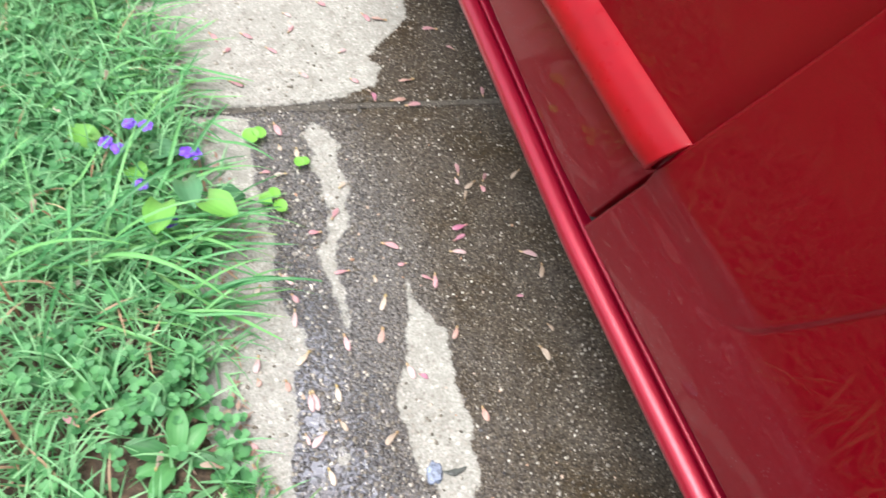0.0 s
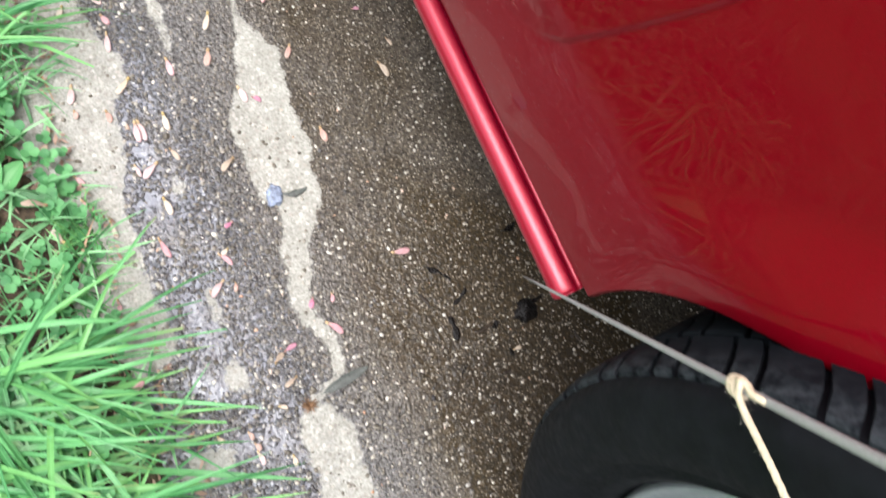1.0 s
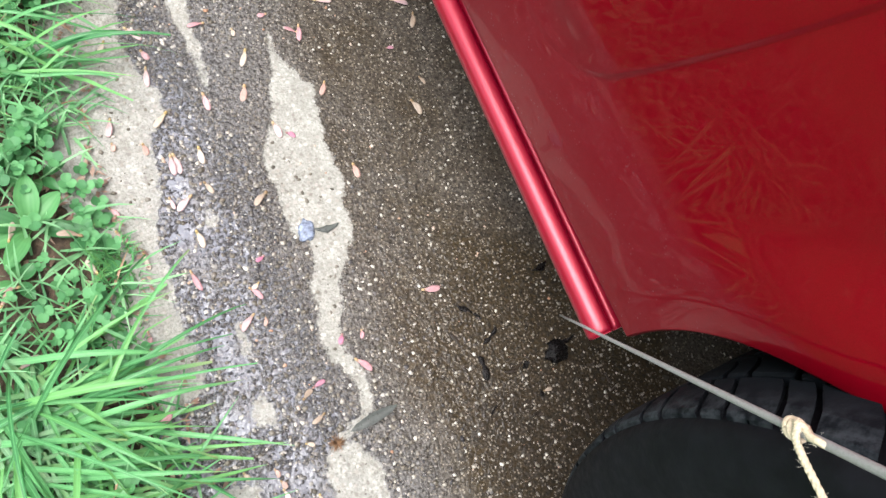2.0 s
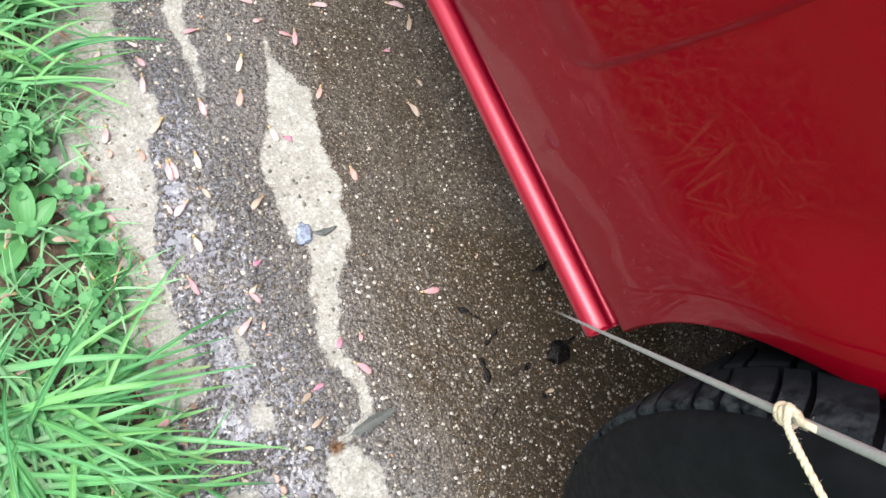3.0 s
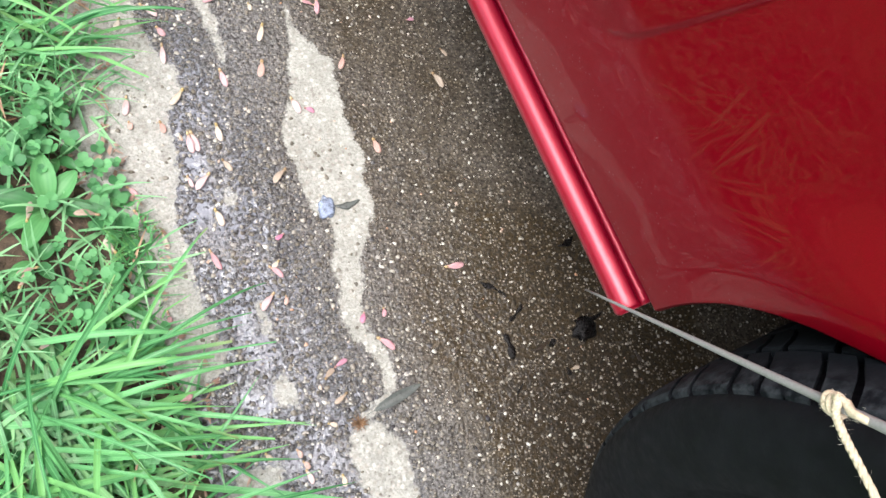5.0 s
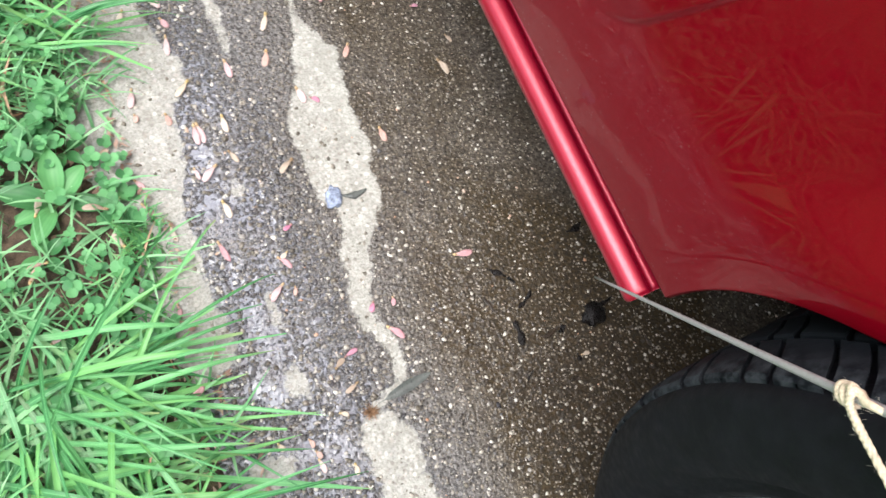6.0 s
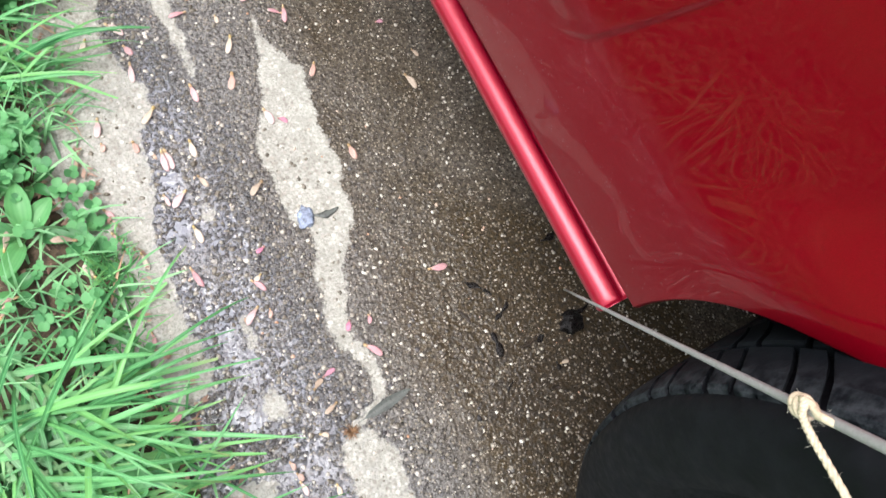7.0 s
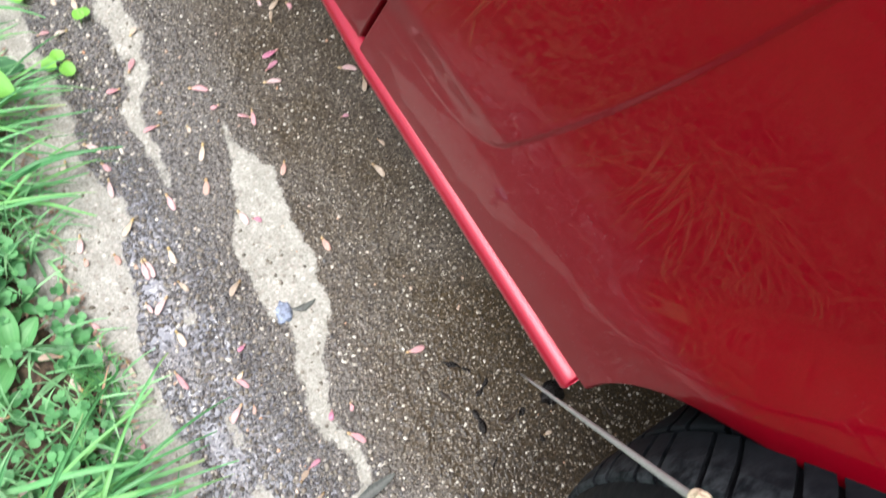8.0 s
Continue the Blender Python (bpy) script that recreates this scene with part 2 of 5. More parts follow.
M_DULL = leafy("dull_heart_leaf", (0.060, 0.200, 0.085), (0.130, 0.330, 0.160), 0.6, 0.3, 0.6)
M_DEEP = leafy("deep_leaf", (0.035, 0.140, 0.048), (0.080, 0.260, 0.085), 0.36, 0.35, 0.6)
M_BROAD = leafy("broad_leaf", (0.070, 0.260, 0.085), (0.160, 0.420, 0.145), 0.4, 0.35, 0.7)
M_SEEDLING = leafy("seedling_leaf", (0.180, 0.500, 0.060), (0.260, 0.620, 0.110), 0.4)
M_VIOLET = plain("violet_petal", (0.13, 0.04, 0.50), 0.5, spread=0.3, scale=300)
M_STRAW = leafy("dead_straw", (0.26, 0.11, 0.06), (0.56, 0.40, 0.27), 0.6, 0.2)
SEED_SKINS = {
    "pink": (samara_skin("pink_wing", (0.40, 0.185, 0.205), (0.50, 0.31, 0.31), (0.42, 0.29, 0.15)), plain("pink_nut", (0.42, 0.29, 0.15), 0.5, spread=0.4, scale=500, bump=0.0005)),
    "pale pink": (samara_skin("pale_wing", (0.45, 0.285, 0.290), (0.52, 0.40, 0.38), (0.42, 0.31, 0.17)), plain("pale_nut", (0.42, 0.31, 0.17), 0.5, spread=0.4, scale=500, bump=0.0005)),
    "cream": (samara_skin("cream_wing", (0.43, 0.34, 0.25), (0.50, 0.43, 0.36), (0.40, 0.30, 0.12)), plain("cream_nut", (0.40, 0.30, 0.12), 0.5, spread=0.4, scale=500, bump=0.0005)),
    "tan": (samara_skin("tan_wing", (0.28, 0.205, 0.145), (0.38, 0.31, 0.24), (0.24, 0.16, 0.08)), plain("tan_nut", (0.24, 0.16, 0.08), 0.5, spread=0.4, scale=500, bump=0.0005)),
    "orange-brown": (samara_skin("orange_wing", (0.37, 0.205, 0.165), (0.43, 0.29, 0.24), (0.36, 0.24, 0.11)), plain("orange_nut", (0.36, 0.24, 0.11), 0.5, spread=0.4, scale=500, bump=0.0005)),
    "magenta": (samara_skin("magenta_wing", (0.38, 0.12, 0.20), (0.44, 0.23, 0.28), (0.30, 0.16, 0.13)), plain("magenta_nut", (0.30, 0.16, 0.13), 0.5, spread=0.4, scale=500, bump=0.0005)),
}
M_RUBBER = plain("tyre_rubber", (0.0040, 0.0043, 0.0058), 0.64, spread=0.35, scale=60, bump=0.0006, Specular_IOR_Level=0.11)


def tread_rubber():
    """Blue-black rubber, scuffed pale along the outer edges of the blocks."""
    n = Nodes("worn_tread")
    at = n.coords()
    wear = n.math("MULTIPLY", n.add("ShaderNodeAttribute", 2, {"attribute": "wear"}), n.span(n.noise(120, 4, 0.7, at), 0.40, 0.62))
    rubber = n.mix(n.span(n.noise(60, 4, 0.6, at), 0.3, 0.7), (0.0024, 0.0034, 0.0052), (0.0050, 0.0064, 0.0088))
    n.set(Base_Color=n.mix(n.math("MULTIPLY", wear, 0.7), rubber, (0.042, 0.047, 0.054)), Roughness=0.7, Specular_IOR_Level=0.10, Normal=n.bump(n.noise(420, 3, 0.6, at), 0.6, 0.0005))
    return n.mat


M_TREAD = tread_rubber()
M_ALLOY = plain("alloy", (0.24, 0.26, 0.28), 0.42, 0.5, spread=0.08, scale=50)
M_BLACK = plain("black_plastic", (0.012, 0.012, 0.012), 0.7, spread=0.3, scale=60)
M_GLASS = plain("tinted_glass", (0.010, 0.012, 0.012), 0.05, spread=0.05, scale=5)
M_ROD = plain("grey_rod", (0.225, 0.222, 0.218), 0.42, spread=0.12, scale=500, bump=0.0002)
M_TWINE = plain("twine_fibre", (0.52, 0.435, 0.31), 0.85, spread=0.22, scale=600, bump=0.0005)
M_FUZZ = plain("twine_fuzz", (0.80, 0.74, 0.60), 0.8, spread=0.15, scale=600)
M_SCRAP = plain("rotted_leaf", (0.0042, 0.0032, 0.0030), 0.30, spread=0.7, scale=260, bump=0.0012, Specular_IOR_Level=0.16)
M_ROT = plain("brown_rotted_leaf", (0.020, 0.013, 0.0075), 0.35, spread=0.7, scale=260, bump=0.0012, Specular_IOR_Level=0.3)
M_BLUE = plain("blue_stone", (0.23, 0.27, 0.36), 0.22, spread=0.65, scale=210, bump=0.0018)
M_WETLEAF = plain("wet_grey_leaf", (0.070, 0.078, 0.070), 0.35, spread=0.3, scale=160, bump=0.0006)
M_BRISTLE = plain("dry_bristle", (0.20, 0.11, 0.055), 0.8, spread=0.4, scale=300)
M_JOINT = plain("joint_dirt", (0.085, 0.075, 0.060), 0.8, spread=0.5, scale=200, bump=0.002)


def pebble_skin():
    n = Nodes("pebble_skin")
    tone = n.ramp(n.island(), [(0.0, (0.08, 0.068, 0.05)), (0.45, (0.16, 0.138, 0.105)), (0.66, (0.24, 0.216, 0.178)), (0.84, (0.41, 0.378, 0.318)), (0.97, (0.58, 0.55, 0.485)), (1.0, (0.36, 0.17, 0.08))])
    n.set(Base_Color=tone, Roughness=0.34)
    return n.mat


def gravel_skin():
    n = Nodes("gravel_skin")
    at = n.coords()
    tone = n.ramp(n.island(), [(0.0, (0.034, 0.032, 0.034)), (0.5, (0.085, 0.081, 0.080)), (0.78, (0.15, 0.138, 0.122)), (0.9, (0.27, 0.25, 0.22)), (1.0, (0.46, 0.43, 0.38))])
    n.set(Base_Color=tone, Roughness=n.span(n.noise(40, 2, 0.5, at), 0.35, 0.65, 0.06, 0.32), Normal=n.bump(n.noise(700, 2, 0.5, at), 0.35, 0.0006))
    return n.mat


M_PEBBLE = pebble_skin()
M_GRAVEL = gravel_skin()


# ---- building helpers ----
def part(name, bm, material, parent=None, label="", smooth=True):
    data = bpy.data.meshes.new(name)
    bm.normal_update()
    bm.to_mesh(data)
    bm.free()
    data.materials.append(material)
    if smooth:
        data.shade_smooth()
    ob = new(name, data)
    ob.parent = parent
    if label:
        ob["label"] = label
    return ob


def raw(name, verts, faces, material, parent=None, label="", smooth=True):
    data = bpy.data.meshes.new(name)
    data.from_pydata(verts, [], faces)
    data.materials.append(material)
    if smooth:
        data.shade_smooth()
    data.update()
    ob = new(name, data)
    ob.parent = parent
    if label:
        ob["label"] = label
    return ob


def grid_faces(rows, cols, wrap=False):
    """Quads of a rows x cols grid of points, row by row."""
    out = []
    for i in range(rows - 1):
        for j in range(cols if wrap else cols - 1):
            k = (j + 1) % cols
            out.append((i * cols + j, i * cols + k, (i + 1) * cols + k, (i + 1) * cols + j))
    return out


def smooth01(v):
    v = min(1.0, max(0.0, v))
    return v * v * (3 - 2 * v)


def lathe(profile, centre, segments=96):
    """A ring turned round the car's cross axis; profile: (x, radius)."""
    verts = []
    for x, r in profile:
        for k in range(segments):
            a = 2 * math.pi * k / segments
            verts.append((centre[0] + x, centre[1] + r * math.cos(a), centre[2] + r * math.sin(a)))
    return verts, grid_faces(len(profile), segments, True)


def tube(points, radii, sides=10, closed_ends=True):
    """A round bar along points, as verts and faces."""
    verts, faces = [], []
    pts = [Vector(p) for p in points]
    side = Vector((0.3, 0.9, 0.2))
    for i, p in enumerate(pts):
        way = (pts[min(i + 1, len(pts) - 1)] - pts[max(i - 1, 0)]).normalized()
        u = (side - way * side.dot(way)).normalized()
        v = way.cross(u)
        side = u
        for k in range(sides):
            a = 2 * math.pi * k / sides
            verts.append(p + (u * math.cos(a) + v * math.sin(a)) * radii[i])
    faces = grid_faces(len(pts), sides, True)
    if closed_ends:
        faces.append(tuple(range(sides))[::-1])
        faces.append(tuple(range((len(pts) - 1) * sides, len(pts) * sides)))
    return verts, faces


# ---- the ground and the drive ----
EDGE = np.array(((-0.5, -0.305), (0.017, -0.306), (0.074, -0.311), (0.103, -0.302), (0.15, -0.316), (0.187, -0.311), (0.232, -0.304), (0.254, -0.299), (0.287, -0.304), (0.321, -0.313), (0.351, -0.311), (0.395, -0.306), (0.434, -0.292),
                 (0.483, -0.294), (0.515, -0.286), (0.544, -0.264), (0.578, -0.263), (0.631, -0.267), (0.696, -0.271), (0.775, -0.274), (0.827, -0.279), (0.907, -0.302), (1.1, -0.308), (1.5, -0.300)))


def edge_of_lawn(y):
    """Where the turf ends and the concrete begins."""
    return float(np.interp(y, EDGE[:, 0], EDGE[:, 1])) + 0.003 * math.sin(61 * y) + 0.002 * math.sin(113 * y + 1.0)


def turf_height(x, y):
    into = smooth01((edge_of_lawn(y) + 0.012 - x) / 0.05)
    rough = noise.noise(Vector((x * 9, y * 9, 0.3))) * 0.012 + noise.noise(Vector((x * 45, y * 45, 7.1))) * 0.004
    far = smooth01((-x - 1.2) / 1.0)
    return -0.03 + into * (0.034 + rough * (1 - far) + 0.01 * far)


def build_ground():
    xs = [-400, -120, -40, -15, -7, -4, -2.6, -1.9, -1.5] + [-1.3 + 0.013 * i for i in range(84)] + [-0.19, 0.5, 3, 8, 30, 120, 400]
    ys = [-400, -120, -40, -12, -5, -2.5, -1.5, -1.0] + [-0.8 + 0.016 * i for i in range(163)] + [2.2, 3, 5, 12, 40, 120, 400]
    verts = [(x, y, turf_height(x, y)) for y in ys for x in xs]
    ob = raw("ground", verts, grid_faces(len(ys), len(xs)), M_GROUND)
    away = [max(smooth01((-0.42 - x) / 0.30), 0.75 * smooth01((abs(y - 0.28) - 0.16) / 0.25), smooth01((abs(y - 0.3) - 0.6) / 0.6), smooth01((x - 1.0) / 0.5)) for x, y, z in verts]
    ob.data.attributes.new("turf", "FLOAT", "POINT").data.foreach_set("value", np.array(away, dtype=np.float32))
    return tagged(ob, "dark brown soil passing into green turf beside the drive", "ground", kind="structure")


build_ground()

# dry shapes on the damp slab: outlines in metres
STREAK = ((-0.148, 0.698), (-0.131, 0.715), (-0.117, 0.703), (-0.107, 0.668), (-0.115, 0.650), (-0.120, 0.632), (-0.113, 0.612), (-0.108, 0.599), (-0.121, 0.584), (-0.129, 0.570), (-0.126, 0.556), (-0.130, 0.541), (-0.141, 0.534), (-0.150, 0.522), (-0.160, 0.503), (-0.164, 0.467), (-0.160, 0.455), (-0.166, 0.431),
          (-0.169, 0.405), (-0.174, 0.400), (-0.175, 0.407), (-0.171, 0.427), (-0.175, 0.440), (-0.176, 0.471), (-0.177, 0.495), (-0.178, 0.511), (-0.173, 0.521), (-0.157, 0.538), (-0.158, 0.547), (-0.148, 0.567), (-0.150, 0.597), (-0.146, 0.617), (-0.152, 0.641), (-0.145, 0.664))
PATCH = ((-0.084, 0.454), (-0.088, 0.433), (-0.082, 0.410), (-0.076, 0.396), (-0.063, 0.374), (-0.066, 0.360), (-0.070, 0.344), (-0.074, 0.317), (-0.077, 0.303), (-0.074, 0.271), (-0.075, 0.258), (-0.084, 0.237), (-0.087, 0.208), (-0.092, 0.197), (-0.103, 0.184), (-0.119, 0.165), (-0.127, 0.139), (-0.137, 0.124), (-0.146, 0.104),
         (-0.163, 0.104), (-0.161, 0.124), (-0.155, 0.134), (-0.151, 0.148), (-0.156, 0.163), (-0.149, 0.170), (-0.141, 0.179), (-0.135, 0.203), (-0.143, 0.219), (-0.148, 0.227), (-0.147, 0.240), (-0.145, 0.265), (-0.144, 0.282), (-0.147, 0.300), (-0.146, 0.313), (-0.131, 0.335), (-0.116, 0.358), (-0.112, 0.381), (-0.099, 0.404), (-0.096, 0.424), (-0.090, 0.443))
# the winding tail below the long patch: middle line and half width
TAIL = ((-0.154, 0.108, 0.009), (-0.153, 0.092, 0.0085), (-0.148, 0.076, 0.0065), (-0.141, 0.062, 0.0066), (-0.141, 0.046, 0.0058), (-0.146, 0.033, 0.0056), (-0.156, 0.022, 0.0050), (-0.168, 0.017, 0.0042), (-0.182, 0.016, 0.0034))
LOWER = ((-0.197, 0.010), (-0.176, 0.009), (-0.164, 0.005), (-0.165, -0.006), (-0.153, -0.019), (-0.157, -0.036), (-0.161, -0.056), (-0.160, -0.086), (-0.172, -0.16), (-0.225, -0.17), (-0.216, -0.09), (-0.206, -0.052), (-0.208, -0.033), (-0.206, -0.010))
RIM = ((-0.60, 0.745), (-0.240, 0.746), (-0.214, 0.734), (-0.216, 0.686), (-0.222, 0.650), (-0.228, 0.628), (-0.220, 0.600), (-0.225, 0.570), (-0.223, 0.542), (-0.229, 0.512), (-0.238, 0.490), (-0.236, 0.462), (-0.229, 0.432), (-0.220, 0.414), (-0.221, 0.397), (-0.225, 0.382), (-0.239, 0.369), (-0.246, 0.355),
       (-0.249, 0.330), (-0.255, 0.300), (-0.263, 0.284), (-0.271, 0.269), (-0.275, 0.252), (-0.272, 0.238), (-0.275, 0.215), (-0.280, 0.193), (-0.278, 0.177), (-0.280, 0.164), (-0.275, 0.144), (-0.275, 0.121), (-0.281, 0.106), (-0.303, 0.100), (-0.33, 0.09), (-0.60, 0.06))
NEXT_SLAB = ((-0.60, 0.772), (-0.249, 0.759), (-0.146, 0.753), (-0.083, 0.753), (-0.049, 0.761), (-0.027, 0.767), (-0.010, 0.799), (-0.021, 0.824), (0.027, 0.865), (0.064, 0.898), (0.073, 0.936), (0.10, 1.05), (0.20, 1.30), (0.1, 2.6), (-0.60, 2.6))
CHIPS = ((-0.239, 0.065, 0.011, 0.017), (-0.232, 0.143, 0.0045, 0.020), (-0.218, 0.262, 0.006, 0.010), (-0.292, 0.0, 0.026, 0.014))


def inside_by(poly, px, py):
    """How far the points lie inside the outline, metres; negative outside."""
    d2 = np.full(px.shape, 1e9)
    odd = np.zeros(px.shape, bool)
    for (ax, ay), (bx, by) in zip(poly, poly[1:] + poly[:1]):
        ux, uy = bx - ax, by - ay
        k = np.clip(((px - ax) * ux + (py - ay) * uy) / (ux * ux + uy * uy + 1e-12), 0, 1)
        d2 = np.minimum(d2, (px - ax - k * ux) ** 2 + (py - ay - k * uy) ** 2)
        cross = (ay > py) != (by > py)
        odd ^= cross & (px < ux * (py - ay) / (uy if abs(uy) > 1e-9 else 1e-9) + ax)
    return np.where(odd, 1, -1) * np.sqrt(d2)


def dryness(px, py):
    d = np.full(px.shape, -1.0)
    for poly in (STREAK, PATCH, LOWER, RIM, NEXT_SLAB):
        d = np.maximum(d, inside_by(poly, px, py))
    for (ax, ay, aw), (bx, by, bw) in zip(TAIL, TAIL[1:]):
        ux, uy = bx - ax, by - ay
        k = np.clip(((px - ax) * ux + (py - ay) * uy) / (ux * ux + uy * uy), 0, 1)
        d = np.maximum(d, aw + (bw - aw) * k - np.hypot(px - ax - k * ux, py - ay - k * uy))
    for cx, cy, rx, ry in CHIPS:
        d = np.maximum(d, (1 - np.sqrt(((px - cx) / rx) ** 2 + ((py - cy) / ry) ** 2)) * min(rx, ry))
    far = (py > 1.3) | (px > 0.9) | (py < -0.6)
    return np.where(far, np.maximum(d, 0.02), d)


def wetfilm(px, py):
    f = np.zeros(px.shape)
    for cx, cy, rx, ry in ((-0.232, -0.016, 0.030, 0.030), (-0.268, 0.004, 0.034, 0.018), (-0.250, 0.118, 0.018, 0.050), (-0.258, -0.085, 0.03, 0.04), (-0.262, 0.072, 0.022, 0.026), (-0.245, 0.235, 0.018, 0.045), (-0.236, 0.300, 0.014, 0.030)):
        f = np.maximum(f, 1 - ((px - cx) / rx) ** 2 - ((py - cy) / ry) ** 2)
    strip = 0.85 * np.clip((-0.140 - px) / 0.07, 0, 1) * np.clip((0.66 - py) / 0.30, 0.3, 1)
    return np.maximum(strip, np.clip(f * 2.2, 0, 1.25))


SLANT = -0.112  # the joints run a little askew to the car


def build_slab(y0, y1, name, label):
    """One bay of the drive with a bevelled edge to its joint."""
    xs = [-0.36 + 0.0042 * i for i in range(87)] + [0.0085 + 0.0085 * i for i in range(42)] + [0.37, 0.42, 0.5, 0.7, 1.0, 1.6, 2.3]
    ys = [y0]
    while ys[-1] < y1 - 1e-6:
        near = -0.3 < ys[-1] < 1.2
        ys.append(min(y1, ys[-1] + (0.0045 if near else 0.12)))
    verts = []
    for row in ys:
        lip = min(row - y0, y1 - row)
        for x in xs:
            y = row + SLANT * x
            worn = 0.004 * (1 - smooth01(lip / 0.010)) + 0.0015 * noise.noise(Vector((x * 6, y * 6, 2.2)))
            verts.append((x, y, -worn - 0.0006 + 0.0006 * noise.noise(Vector((x * 60, y * 60, 5)))))
    cols, rows = len(xs), len(ys)
    faces = grid_faces(rows, cols)
    # skirt down all round
    ring = [j for j in range(cols)] + [i * cols + cols - 1 for i in range(1, rows)] + [(rows - 1) * cols + j for j in range(cols - 2, -1, -1)] + [i * cols for i in range(rows - 2, 0, -1)]
    low = len(verts)
    verts += [(verts[k][0], verts[k][1], -0.10) for k in ring]
    for a in range(len(ring)):
        b = (a + 1) % len(ring)
        faces.append((ring[a], low + a, low + b, ring[b]))
    ob = raw(name, verts, faces, M_CONCRETE)
    px, py = np.array([v[0] for v in verts]), np.array([v[1] for v in verts])
    # brown tone towards the car, plus an oval of painted shade by the wheel
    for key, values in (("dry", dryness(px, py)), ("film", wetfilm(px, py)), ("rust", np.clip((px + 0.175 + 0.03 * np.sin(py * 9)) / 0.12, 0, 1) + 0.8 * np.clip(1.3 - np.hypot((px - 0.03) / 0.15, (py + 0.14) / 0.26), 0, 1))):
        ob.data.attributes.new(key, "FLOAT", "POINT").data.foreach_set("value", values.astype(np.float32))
    return tagged(ob, label, "pavement", kind="structure")


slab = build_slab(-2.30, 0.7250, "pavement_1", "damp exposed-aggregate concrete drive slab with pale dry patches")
build_slab(0.7345, 3.800, "pavement_2", "pale dry concrete drive slab, wet towards the car")
for bay, (y0, y1) in enumerate(((-5.35, -2.309), (3.809, 6.85), (6.859, 9.9))):
    build_slab(y0, y1, "pavement_%d" % (bay + 3), "pale dry concrete drive slab")
joint = tagged(raw("joint", [(x, row + SLANT * x, -0.0048) for x, row in ((-0.36, 0.719), (2.3, 0.719), (2.3, 0.740), (-0.36, 0.740))], [(0, 1, 2, 3)], M_JOINT), "dirt-filled joint between two concrete slabs", "joint", kind="structure")


def build_pebbles():
    """Grit standing proud of the worn cement."""
    rng = np.random.default_rng(4)
    bm = bmesh.new()
    bmesh.ops.create_icosphere(bm, subdivisions=1, radius=1.0)
    unit = np.array([v.co[:] for v in bm.verts])
    tri = np.array([[v.index for v in f.verts] for f in bm.faces])
    bm.free()
    n = 46000
    x, y = rng.uniform(-0.30, 0.36, n), rng.uniform(-0.26, 1.05, n)
    d, open_grain = dryness(x, y), np.clip((-0.05 - x) / 0.1, 0, 1)
    keep = ((d < -0.001) & (rng.random(n) < np.where(x > 0.05, 0.50, 0.61))) | (rng.random(n) < 0.13)
    keep &= (wetfilm(x, y) < 0.95) | (rng.random(n) < 0.3)
    x, y, open_grain = x[keep], y[keep], open_grain[keep]
    n = len(x)
    r = 0.0004 + (0.0019 + 0.0004 * open_grain) * rng.random(n) ** 3.5 + 0.0007 * open_grain * rng.random(n)
    flat = rng.uniform(0.25, 0.6, n)
    a = rng.uniform(0, 6.28, n)
    stretch = rng.uniform(0.75, 1.35, n)
    jitter = rng.uniform(0.5, 1.3, (n, len(unit), 1))
    p = unit[None] * jitter * r[:, None, None]
    p[:, :, 0] *= stretch[:, None]
    p[:, :, 2] *= flat[:, None]
    px = p[:, :, 0] * np.cos(a)[:, None] - p[:, :, 1] * np.sin(a)[:, None] + x[:, None]
    py = p[:, :, 0] * np.sin(a)[:, None] + p[:, :, 1] * np.cos(a)[:, None] + y[:, None]
    pz = p[:, :, 2] - 0.0004
    verts = np.stack([px, py, pz], -1).reshape(-1, 3)
    faces = (tri[None] + (np.arange(n) * len(unit))[:, None, None]).reshape(-1, 3)
    ob = raw("aggregate", verts.tolist(), faces.tolist(), M_PEBBLE, slab, "pale pebbles and grit in the worn cement")
    return tagged(ob, kind="stuff")


build_pebbles()


